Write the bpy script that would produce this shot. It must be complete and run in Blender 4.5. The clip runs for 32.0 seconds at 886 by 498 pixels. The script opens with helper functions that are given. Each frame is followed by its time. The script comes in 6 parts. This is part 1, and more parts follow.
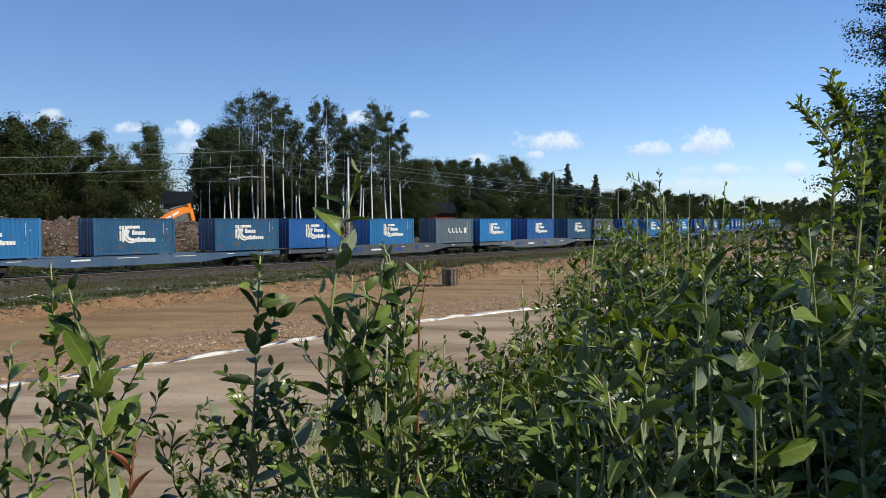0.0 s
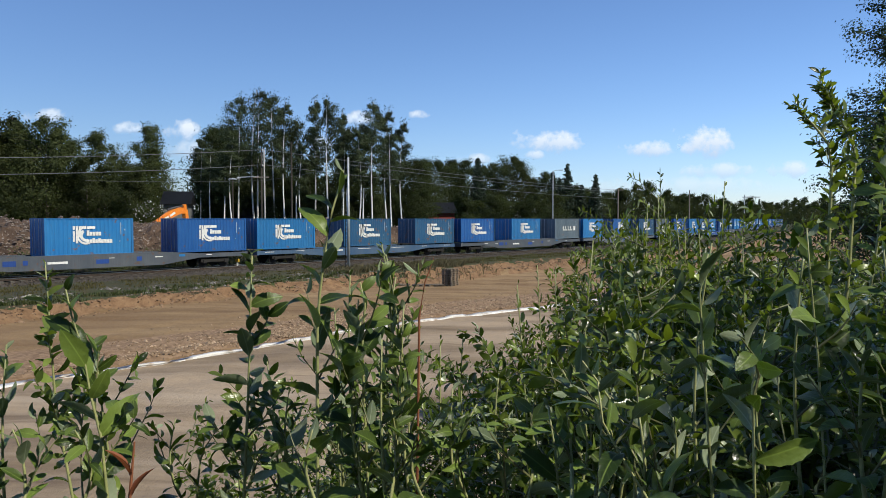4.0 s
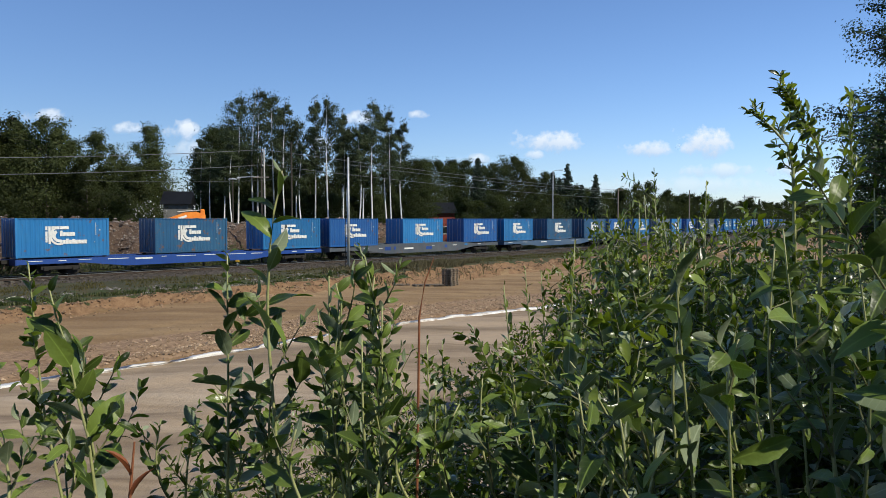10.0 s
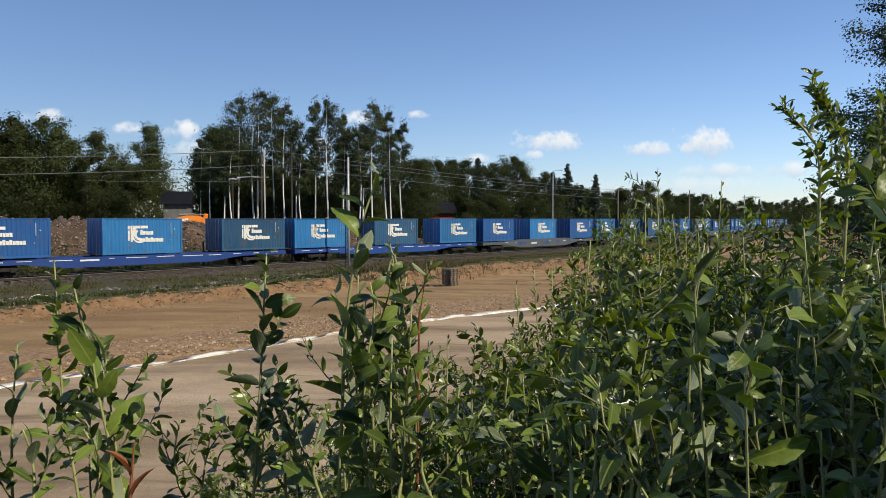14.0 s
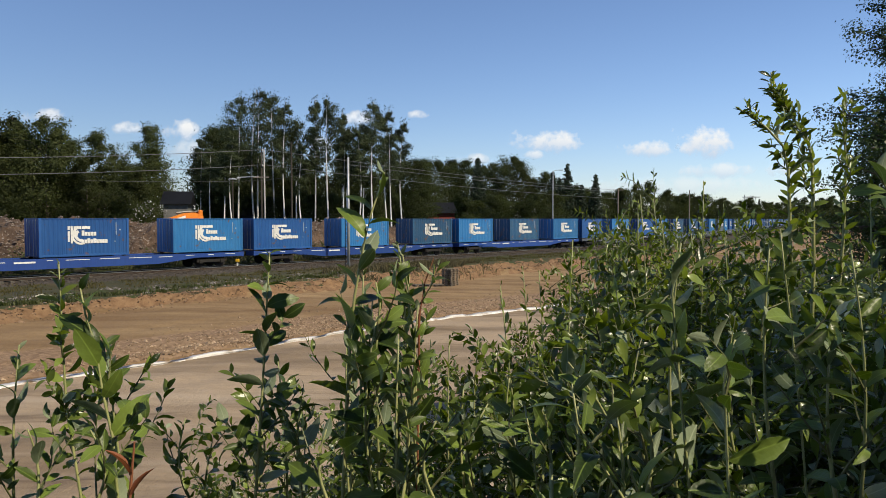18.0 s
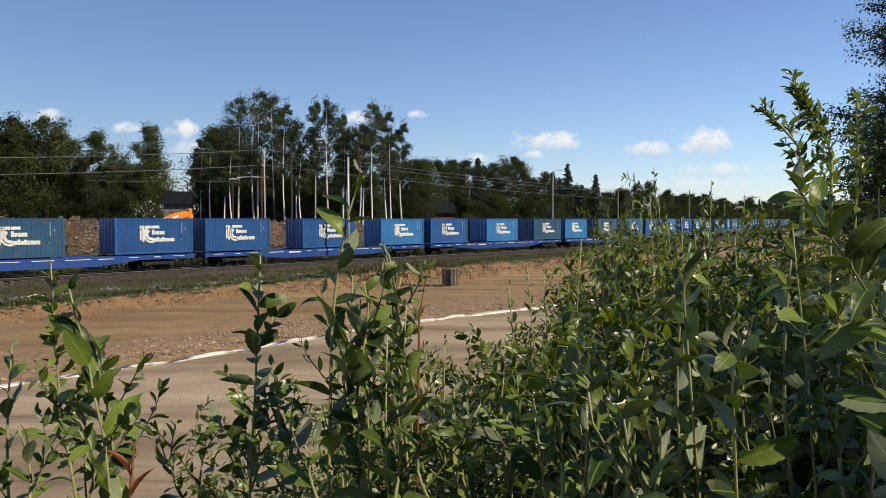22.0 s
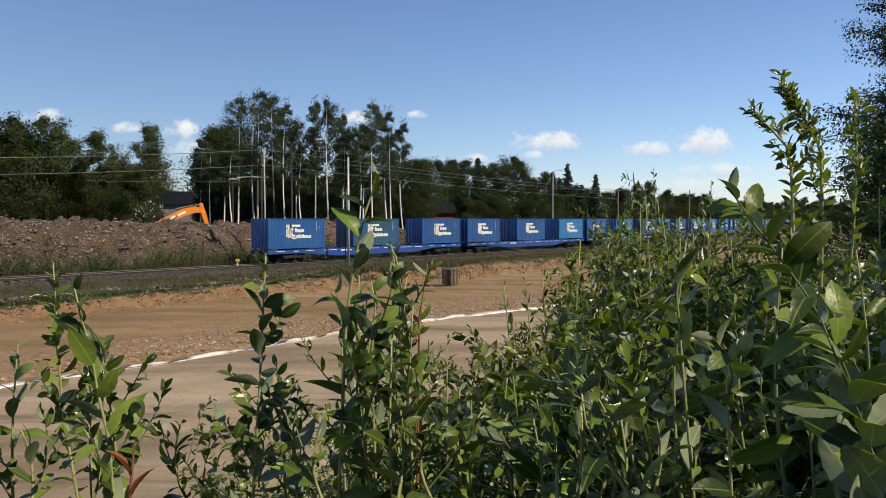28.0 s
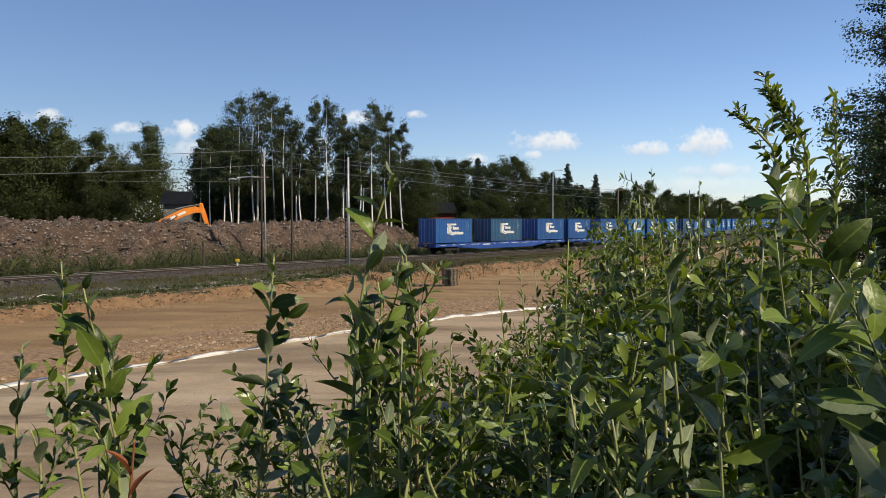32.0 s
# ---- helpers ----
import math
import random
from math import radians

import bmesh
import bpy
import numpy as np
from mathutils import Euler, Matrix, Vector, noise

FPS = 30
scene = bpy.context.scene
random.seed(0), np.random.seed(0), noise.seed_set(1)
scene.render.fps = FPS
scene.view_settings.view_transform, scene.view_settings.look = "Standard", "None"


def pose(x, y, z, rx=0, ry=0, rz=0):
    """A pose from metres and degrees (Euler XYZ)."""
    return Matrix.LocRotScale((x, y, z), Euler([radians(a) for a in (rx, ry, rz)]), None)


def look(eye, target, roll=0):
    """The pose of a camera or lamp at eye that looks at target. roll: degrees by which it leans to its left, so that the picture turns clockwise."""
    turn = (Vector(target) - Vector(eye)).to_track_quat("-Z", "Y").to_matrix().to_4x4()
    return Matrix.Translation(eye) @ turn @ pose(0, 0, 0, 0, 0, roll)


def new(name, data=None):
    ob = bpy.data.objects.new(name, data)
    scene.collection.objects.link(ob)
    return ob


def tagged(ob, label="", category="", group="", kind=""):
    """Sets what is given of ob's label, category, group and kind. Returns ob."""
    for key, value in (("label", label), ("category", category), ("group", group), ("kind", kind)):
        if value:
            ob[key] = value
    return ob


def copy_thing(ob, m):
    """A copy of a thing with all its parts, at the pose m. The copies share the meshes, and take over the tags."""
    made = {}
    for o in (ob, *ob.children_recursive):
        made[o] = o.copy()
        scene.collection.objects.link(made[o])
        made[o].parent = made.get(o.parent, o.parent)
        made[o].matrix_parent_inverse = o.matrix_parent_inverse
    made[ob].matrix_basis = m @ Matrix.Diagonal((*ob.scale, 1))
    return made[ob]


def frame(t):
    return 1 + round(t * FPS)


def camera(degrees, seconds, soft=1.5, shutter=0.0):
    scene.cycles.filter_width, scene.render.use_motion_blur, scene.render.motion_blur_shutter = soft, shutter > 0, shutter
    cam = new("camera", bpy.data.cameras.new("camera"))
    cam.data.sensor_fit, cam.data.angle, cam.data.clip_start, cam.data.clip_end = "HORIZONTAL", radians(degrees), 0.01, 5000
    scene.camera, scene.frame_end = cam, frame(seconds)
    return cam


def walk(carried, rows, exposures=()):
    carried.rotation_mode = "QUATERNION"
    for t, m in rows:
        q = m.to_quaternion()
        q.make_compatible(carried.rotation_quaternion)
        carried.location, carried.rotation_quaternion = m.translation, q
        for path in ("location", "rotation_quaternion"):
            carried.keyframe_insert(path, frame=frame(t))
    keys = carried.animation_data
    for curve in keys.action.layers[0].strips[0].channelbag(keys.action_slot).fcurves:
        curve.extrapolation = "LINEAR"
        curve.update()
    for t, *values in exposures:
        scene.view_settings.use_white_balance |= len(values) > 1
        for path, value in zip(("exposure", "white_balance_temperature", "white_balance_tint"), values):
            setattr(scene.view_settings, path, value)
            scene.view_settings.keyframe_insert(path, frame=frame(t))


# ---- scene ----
from math import sin, cos, pi, atan, atan2, sqrt, tan

LENS = 1330.0          # focal length over a picture 1568 wide
EYE_Z = 3.8            # eye above the rail heads
cam = camera(math.degrees(2 * atan(784 / LENS)), 32.0, soft=0.9)
EYE = look((0, 0, EYE_Z), (0, 100, EYE_Z - 3.985))
walk(cam, [(0.0, EYE), (32.0, EYE)], [(0.0, 0.27, 5750, 7), (9.0, 0.27, 5750, 7), (13.0, 0.27, 6200, 8), (17.0, 0.27, 6400, 9), (32.0, 0.27, 6450, 9)])

# ---- world, sun, exposure ----
SUN_AZ, SUN_EL = 123.0, 42.0     # degrees from +y towards +x, and above the horizon
world = bpy.data.worlds.new("sky")
scene.world = world
world.use_nodes = True
wn = world.node_tree.nodes
wl = world.node_tree.links
sky = wn.new("ShaderNodeTexSky")
sky.sky_type = "NISHITA"
sky.sun_disc = False
sky.sun_elevation, sky.sun_rotation = radians(SUN_EL), radians(360 - SUN_AZ)
sky.altitude, sky.air_density, sky.dust_density, sky.ozone_density = 100, 1.0, 0.25, 4.5
wn["Background"].inputs["Strength"].default_value = 0.098
tint = wn.new("ShaderNodeMix")
tint.data_type, tint.blend_type = "RGBA", "MULTIPLY"
tint.inputs[0].default_value, tint.inputs[7].default_value = 1.0, (1.0, 0.97, 1.05, 1)
wl.new(sky.outputs["Color"], tint.inputs[6])
wl.new(tint.outputs[2], wn["Background"].inputs["Color"])
sun = new("sun", bpy.data.lights.new("sun", "SUN"))
sun.data.energy, sun.data.angle, sun.data.color = 5.0, radians(0.5), (1.0, 0.87, 0.66)
SUN_DIR = Vector((sin(radians(SUN_AZ)) * cos(radians(SUN_EL)), cos(radians(SUN_AZ)) * cos(radians(SUN_EL)), sin(radians(SUN_EL))))
sun.matrix_world = look(SUN_DIR * 200, (0, 0, 0))

# ---- small helpers ----
rng = np.random.default_rng(7)


def mesh_of(name, verts, faces, material, smooth=False):
    me = bpy.data.meshes.new(name)
    me.from_pydata(np.asarray(verts, float).tolist(), [], faces if isinstance(faces, list) else faces.tolist())
    me.materials.append(material)
    if smooth:
        me.polygons.foreach_set("use_smooth", [True] * len(me.polygons))
    me.update()
    return me


def put(name, me, parent=None, label="", m=None):
    """A mesh object, under parent or at top level."""
    ob = new(name, me)
    if parent is not None:
        ob.parent = parent
    if m is not None:
        ob.matrix_basis = m
    if label:
        tagged(ob, label)
    return ob


def bm_mesh(name, bm, material, smooth=False):
    me = bpy.data.meshes.new(name)
    bm.to_mesh(me)
    bm.free()
    me.materials.append(material)
    if smooth:
        me.polygons.foreach_set("use_smooth", [True] * len(me.polygons))
    return me


def part(name, bm, material, parent, label="", smooth=False):
    return put(name, bm_mesh(name, bm, material, smooth), parent, label)


def empty(name, m, label, category, group="", kind=""):
    ob = new(name)
    ob.empty_display_size = 0.2
    ob.matrix_basis = m
    return tagged(ob, label, category, group, kind)


def add_box(bm, x0, x1, y0, y1, z0, z1, bevel=0.0):
    r = bmesh.ops.create_cube(bm, size=1)
    for v in r["verts"]:
        v.co = Vector(((x0 + x1) / 2 + v.co.x * (x1 - x0), (y0 + y1) / 2 + v.co.y * (y1 - y0), (z0 + z1) / 2 + v.co.z * (z1 - z0)))
    if bevel:
        es = list({e for v in r["verts"] for e in v.link_edges})
        bmesh.ops.bevel(bm, geom=es, offset=bevel, segments=1, affect="EDGES")
    return bm


def box(x0, x1, y0, y1, z0, z1, bevel=0.0):
    return add_box(bmesh.new(), x0, x1, y0, y1, z0, z1, bevel)


def add_tube(bm, pts, radii, sides=8):
    """A tapered tube through pts."""
    rings = []
    n = len(pts)
    for i, p in enumerate(pts):
        p = Vector(p)
        d = (Vector(pts[min(i + 1, n - 1)]) - Vector(pts[max(i - 1, 0)])).normalized()
        a = d.orthogonal().normalized() if abs(d.z) > 0.98 else d.cross(Vector((0, 0, 1))).normalized()
        b = d.cross(a)
        rings.append([bm.verts.new(p + (a * cos(2 * pi * k / sides) + b * sin(2 * pi * k / sides)) * radii[i]) for k in range(sides)])
    for r0, r1 in zip(rings, rings[1:]):
        for k in range(sides):
            bm.faces.new((r0[k], r0[(k + 1) % sides], r1[(k + 1) % sides], r1[k]))
    bm.faces.new(rings[0][::-1])
    bm.faces.new(rings[-1])
    return bm


def tube(pts, radii, sides=8):
    return add_tube(bmesh.new(), pts, radii, sides)


def wave(x, y, seed, size):
    """Smooth noise of about -1 to 1 at the given size in metres, for arrays."""
    r = np.random.default_rng(seed)
    out = 0
    for _ in range(6):
        a, k, p = r.uniform(0, 2 * pi), r.uniform(0.6, 1.6) * 2 * pi / size, r.uniform(0, 2 * pi)
        q, k2 = r.uniform(0, 2 * pi), r.uniform(0.3, 0.8) * 2 * pi / size
        out = out + np.sin((x * cos(a) + y * sin(a)) * k + p + 1.3 * np.sin((x * cos(q) + y * sin(q)) * k2))
    return out / 3.2


def smooth01(a):
    a = np.clip(a, 0, 1)
    return a * a * (3 - 2 * a)


# ---- materials ----
def shader(name):
    m = bpy.data.materials.new(name)
    m.use_nodes = True
    n, l = m.node_tree.nodes, m.node_tree.links
    return m, n, l, n["Principled BSDF"]


def ramp(n, l, fac, c0, c1, lo=0.3, hi=0.7):
    r = n.new("ShaderNodeValToRGB")
    r.color_ramp.elements[0].position, r.color_ramp.elements[0].color = lo, (*c0, 1)
    r.color_ramp.elements[1].position, r.color_ramp.elements[1].color = hi, (*c1, 1)
    l.new(fac, r.inputs[0])
    return r.outputs["Color"]


def blend(n, l, fac, a, b, kind="MIX"):
    """Mixes two colours, each a tuple or a socket."""
    x = n.new("ShaderNodeMix")
    x.data_type, x.blend_type = "RGBA", kind
    for s, v in ((0, fac), (6, a), (7, b)):
        if isinstance(v, (int, float)):
            x.inputs[s].default_value = v
        elif isinstance(v, tuple):
            x.inputs[s].default_value = (*v, 1)
        else:
            l.new(v, x.inputs[s])
    return x.outputs[2]


def grain(n, l, size, detail=4.0, squash=(1, 1, 1), turn=0.0, rough=0.55):
    """Noise whose grains are about size metres, in the thing's own space."""
    c, mp, t = n.new("ShaderNodeTexCoord"), n.new("ShaderNodeMapping"), n.new("ShaderNodeTexNoise")
    mp.inputs["Scale"].default_value = squash
    mp.inputs["Rotation"].default_value = (0, 0, turn)
    t.inputs["Scale"].default_value, t.inputs["Detail"].default_value = 1 / size, detail
    t.inputs["Roughness"].default_value = rough
    l.new(c.outputs["Object"], mp.inputs[0])
    l.new(mp.outputs[0], t.inputs["Vector"])
    return t.outputs["Fac"]


def bump(n, l, p, height, depth, strength=0.6):
    b = n.new("ShaderNodeBump")
    b.inputs["Distance"].default_value, b.inputs["Strength"].default_value = depth, strength
    l.new(height, b.inputs["Height"])
    l.new(b.outputs[0], p.inputs["Normal"])


def surface(name, c0, c1, size=0.5, rough=0.8, metal=0.0, relief=0.0, fine=None, dirt=None, dirt_size=1.0, dirt_lo=0.55, squash=(1, 1, 1), vary=0.0):
    """A plain real surface: two tones by noise, finer grain, optional stains, relief."""
    m, n, l, p = shader(name)
    col = ramp(n, l, grain(n, l, size, squash=squash), c0, c1)
    fine = fine or size / 8
    g = grain(n, l, fine, 3, squash)
    col = blend(n, l, 0.35, col, ramp(n, l, g, (0.55, 0.55, 0.55), (1.0, 1.0, 1.0)), "MULTIPLY")
    if dirt:
        k = grain(n, l, dirt_size, 5, squash)
        col = blend(n, l, ramp(n, l, k, (0, 0, 0), (1, 1, 1), dirt_lo, dirt_lo + 0.15), col, dirt)
    if vary:
        o = n.new("ShaderNodeObjectInfo")
        h = n.new("ShaderNodeHueSaturation")
        mr = n.new("ShaderNodeMapRange")
        mr.inputs[3].default_value, mr.inputs[4].default_value = 1 - vary, 1 + vary
        l.new(o.outputs["Random"], mr.inputs[0])
        l.new(mr.outputs[0], h.inputs["Value"])
        l.new(col, h.inputs["Color"])
        col = h.outputs[0]
    l.new(col, p.inputs["Base Color"])
    p.inputs["Roughness"].default_value, p.inputs["Metallic"].default_value = rough, metal
    if relief:
        bump(n, l, p, g, relief)
    return m


def leafy(name, c0, c1, glow, gloss=0.45, through_part=0.35, island=True, tone=None, veins=False, under=None, sheen=0.42, lo=0.0, each=0.0, crinkle=0.0):
    """Leaves: two greens by leaf, light that shines through, a waxy sheen."""
    m, n, l, p = shader(name)
    if island:
        r = n.new("ShaderNodeNewGeometry").outputs["Random Per Island"]
    else:
        r = n.new("ShaderNodeObjectInfo").outputs["Random"]
    col = ramp(n, l, r, c0, c1, lo, 0.86 if under else 1.0)
    if under:
        col = blend(n, l, ramp(n, l, r, (0, 0, 0), (1, 1, 1), 0.9, 0.92), col, under)
    if tone:
        col = blend(n, l, ramp(n, l, grain(n, l, tone), (0, 0, 0), (1, 1, 1), 0.35, 0.65), col, tuple(v * 0.6 for v in c0))
    g = grain(n, l, 0.012, 3)
    col = blend(n, l, 0.3, col, ramp(n, l, g, (0.6, 0.6, 0.6), (1, 1, 1)), "MULTIPLY")
    if each:
        o, h, mr = n.new("ShaderNodeObjectInfo"), n.new("ShaderNodeHueSaturation"), n.new("ShaderNodeMapRange")
        mr.inputs[3].default_value, mr.inputs[4].default_value = 1 - each, 1 + each
        l.new(o.outputs["Random"], mr.inputs[0])
        l.new(mr.outputs[0], h.inputs["Value"])
        l.new(col, h.inputs["Color"])
        col = h.outputs[0]
    if veins:
        def calc(op, a, b=0.0):
            k = n.new("ShaderNodeMath")
            k.operation = op
            for i, v in enumerate((a, b)):
                if isinstance(v, (int, float)):
                    k.inputs[i].default_value = v
                else:
                    l.new(v, k.inputs[i])
            return k.outputs[0]

        xyz = n.new("ShaderNodeSeparateXYZ")
        l.new(n.new("ShaderNodeTexCoord").outputs["Object"], xyz.inputs[0])
        off = calc("ABSOLUTE", xyz.outputs["Y"])
        rib = ramp(n, l, off, (0.4, 0.4, 0.4), (0, 0, 0), 0.004, 0.018)
        side = calc("SINE", calc("MULTIPLY", calc("SUBTRACT", xyz.outputs["X"], calc("MULTIPLY", off, 0.9)), 62.0))
        vein = ramp(n, l, side, (0, 0, 0), (0.06, 0.06, 0.06), 0.7, 1.0)
        col = blend(n, l, calc("MAXIMUM", rib, vein), col, tuple(min(1, v * 1.9) for v in c1))
        bump(n, l, p, calc("SUBTRACT", calc("MULTIPLY", grain(n, l, 0.2, 2), 5.0), calc("MULTIPLY", rib, 2.0)), 0.012, 0.08)
    elif crinkle:
        bump(n, l, p, grain(n, l, crinkle, 2), 0.004, 0.35)
    l.new(col, p.inputs["Base Color"])
    p.inputs["Roughness"].default_value = gloss
    p.inputs["Specular IOR Level"].default_value = sheen
    t = n.new("ShaderNodeBsdfTranslucent")
    l.new(blend(n, l, 0.65, col, glow), t.inputs["Color"])
    mix = n.new("ShaderNodeMixShader")
    mix.inputs[0].default_value = through_part
    l.new(p.outputs[0], mix.inputs[1])
    l.new(t.outputs[0], mix.inputs[2])
    l.new(mix.outputs[0], n["Material Output"].inputs["Surface"])
    return m


def paint(name, base, worn, rust=0.62, rough=0.45, fade=0.5):
    """Sheet-steel paint: faded patches, rain streaks, rust specks; each container a shade of its own."""
    m, n, l, p = shader(name)
    col = blend(n, l, ramp(n, l, grain(n, l, 1.6, 4), (0, 0, 0), (fade, fade, fade), 0.35, 0.75), base, worn)
    streak = grain(n, l, 0.5, 4, (7, 7, 0.35))
    col = blend(n, l, 0.4, col, ramp(n, l, streak, (0.55, 0.55, 0.58), (1, 1, 1), 0.3, 0.6), "MULTIPLY")
    col = blend(n, l, ramp(n, l, grain(n, l, 0.35, 6), (0, 0, 0), (0.8, 0.8, 0.8), rust, rust + 0.08), col, (0.11, 0.055, 0.03))
    o, h, mr = n.new("ShaderNodeObjectInfo"), n.new("ShaderNodeHueSaturation"), n.new("ShaderNodeMapRange")
    mr.inputs[3].default_value, mr.inputs[4].default_value = 0.8, 1.2
    l.new(o.outputs["Random"], mr.inputs[0])
    l.new(mr.outputs[0], h.inputs["Value"])
    l.new(col, h.inputs["Color"])
    l.new(h.outputs[0], p.inputs["Base Color"])
    p.inputs["Roughness"].default_value = rough
    bump(n, l, p, grain(n, l, 0.06, 3), 0.003, 0.4)
    return m


M_BLUE = paint("blue container paint", (0.00888, 0.0629, 0.222), (0.0222, 0.0962, 0.266))
M_CYAN = paint("light blue container paint", (0.0148, 0.118, 0.311), (0.037, 0.163, 0.333))
M_DULL = paint("faded blue container paint", (0.012, 0.06, 0.14), (0.026, 0.085, 0.155), rust=0.58, fade=0.8)
M_GREY = paint("grey container paint", (0.0666, 0.0962, 0.126), (0.0962, 0.126, 0.148), fade=0.8)
M_LOGO = surface("worn white lettering", (0.527, 0.527, 0.51), (0.68, 0.68, 0.663), 0.3, 0.6, dirt=(0.255, 0.281, 0.323), dirt_size=0.25, dirt_lo=0.62)
M_RAILBLUE = paint("blue wagon paint", (0.0104, 0.0407, 0.2), (0.0185, 0.0629, 0.229), rust=0.68)
M_RAILGREY = paint("grey wagon paint", (0.0555, 0.0666, 0.0851), (0.0962, 0.104, 0.115), rust=0.6, fade=0.9)
M_RAILPALE = paint("pale blue wagon paint", (0.037, 0.0814, 0.163), (0.0888, 0.126, 0.178), rust=0.62, fade=0.9)
M_BLACK = surface("dark running gear steel", (0.00888, 0.00814, 0.0074), (0.0222, 0.0192, 0.0163), 0.2, 0.75, 0.3, relief=0.004)
M_STEEL = surface("worn rail steel", (0.36, 0.34, 0.32), (0.5, 0.48, 0.45), 0.6, 0.3, 0.85)
M_RUST = surface("rusty rail steel", (0.0259, 0.0163, 0.0118), (0.0518, 0.0333, 0.0222), 0.3, 0.8, 0.2, relief=0.003)
M_CONC = surface("dirty concrete sleeper", (0.05, 0.044, 0.036), (0.095, 0.085, 0.07), 0.3, 0.9, relief=0.004, vary=0.15)
M_GALV = surface("galvanised pole steel", (0.311, 0.326, 0.333), (0.429, 0.444, 0.444), 0.5, 0.5, 0.3)
M_WOODGREY = surface("weathered pole wood", (0.118, 0.0962, 0.074), (0.222, 0.192, 0.163), 0.3, 0.85, squash=(6, 6, 0.6), relief=0.004)
M_DARKWOOD = surface("dark tarred wood", (0.0222, 0.0178, 0.0133), (0.0555, 0.0444, 0.0333), 0.3, 0.85, squash=(6, 6, 0.6), relief=0.004)
M_PALLET = surface("weathered pallet wood", (0.05, 0.038, 0.028), (0.18, 0.145, 0.105), 0.2, 0.85, squash=(1, 5, 5), relief=0.003, vary=0.4)
M_POLEGREY = surface("silvered pole wood", (0.24, 0.23, 0.21), (0.4, 0.385, 0.36), 0.3, 0.85, squash=(6, 6, 0.6), relief=0.004)
M_YELLOW = surface("yellow cabinet paint", (0.5, 0.3, 0.02), (0.6, 0.38, 0.03), 0.2, 0.5)
M_BLOSSOM = leafy("white blossom", (0.5, 0.5, 0.46), (0.72, 0.72, 0.68), (0.6, 0.6, 0.5), 0.7, 0.25)
M_FAINT = surface("faint stencil paint", (0.2, 0.27, 0.36), (0.34, 0.4, 0.47), 0.2, 0.6)
M_WIRE = surface("grey line wire", (0.0962, 0.0999, 0.104), (0.163, 0.167, 0.17), 0.5, 0.5, 0.4)
M_ORANGE = surface("orange machine paint", (0.637, 0.17, 0.0102), (0.722, 0.23, 0.017), 0.5, 0.4, dirt=(0.255, 0.119, 0.051), dirt_size=0.3, dirt_lo=0.66)
M_DARKPLASTIC = surface("dark machine parts", (0.0111, 0.0111, 0.0118), (0.0259, 0.0259, 0.0259), 0.2, 0.6)
M_WHITE = surface("white paint", (0.595, 0.595, 0.578), (0.697, 0.697, 0.68), 0.6, 0.6)
M_CHROME = surface("ram steel", (0.09, 0.09, 0.09), (0.14, 0.14, 0.14), 0.3, 0.5, 0.6)
M_BIRCH = surface("white birch bark", (0.561, 0.544, 0.51), (0.722, 0.705, 0.68), 0.25, 0.8, dirt=(0.034, 0.0298, 0.0255), dirt_size=0.3, dirt_lo=0.6, squash=(1, 1, 2.2), relief=0.005)
M_BARK = surface("grey-brown bark", (0.037, 0.0296, 0.0222), (0.0962, 0.074, 0.0555), 0.2, 0.9, squash=(3, 3, 0.7), relief=0.012)
M_TWIG = surface("green-brown young stem", (0.075, 0.09, 0.03), (0.15, 0.145, 0.055), 0.05, 0.6)
M_STEM = surface("pale green shoot bark", (0.2, 0.22, 0.08), (0.32, 0.32, 0.13), 0.05, 0.55)
M_REDTWIG = surface("red-brown dry stem", (0.163, 0.0518, 0.0222), (0.252, 0.0962, 0.037), 0.04, 0.7)
M_LEAF_FAR = leafy("broad wood leaves", (0.036, 0.046, 0.016), (0.064, 0.074, 0.026), (0.16, 0.2, 0.03), 0.7, 0.34, sheen=0.15, tone=1.6, each=0.42)
M_LEAF_BIRCH = leafy("birch leaves", (0.034, 0.046, 0.02), (0.07, 0.088, 0.04), (0.14, 0.19, 0.05), 0.6, 0.25, sheen=0.2, tone=1.0, each=0.3)
M_LEAF_DARK = leafy("dark wood leaves", (0.028, 0.037, 0.014), (0.05, 0.061, 0.022), (0.13, 0.17, 0.03), 0.7, 0.34, sheen=0.12, tone=1.5, each=0.35)
M_NEEDLE = leafy("spruce needles", (0.01, 0.022, 0.01), (0.025, 0.045, 0.018), (0.03, 0.06, 0.01), 0.7, 0.1)
# Skewed dark-to-bright spread by leaf puts some shade contrast into the colour.
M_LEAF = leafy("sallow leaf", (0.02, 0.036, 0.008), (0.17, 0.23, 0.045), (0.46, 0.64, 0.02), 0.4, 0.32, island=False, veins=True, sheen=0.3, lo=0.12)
M_UNDER = leafy("pale felted underside", (0.15, 0.19, 0.11), (0.3, 0.34, 0.23), (0.46, 0.62, 0.02), 0.8, 0.3, island=False, veins=True, sheen=0.1)
# A share of near-black leaves stands in for shaded gaps in the thicket.
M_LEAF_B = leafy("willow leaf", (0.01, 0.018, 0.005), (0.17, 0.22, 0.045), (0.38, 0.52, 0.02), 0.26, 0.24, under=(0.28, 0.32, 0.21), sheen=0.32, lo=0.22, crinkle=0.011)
M_LEAF_T = leafy("bird cherry leaf", (0.014, 0.028, 0.009), (0.05, 0.078, 0.02), (0.14, 0.24, 0.02), 0.5, 0.2, sheen=0.3)
M_DRY = leafy("dry leaf", (0.22, 0.07, 0.03), (0.3, 0.12, 0.05), (0.5, 0.15, 0.04), 0.6, 0.3, island=False)
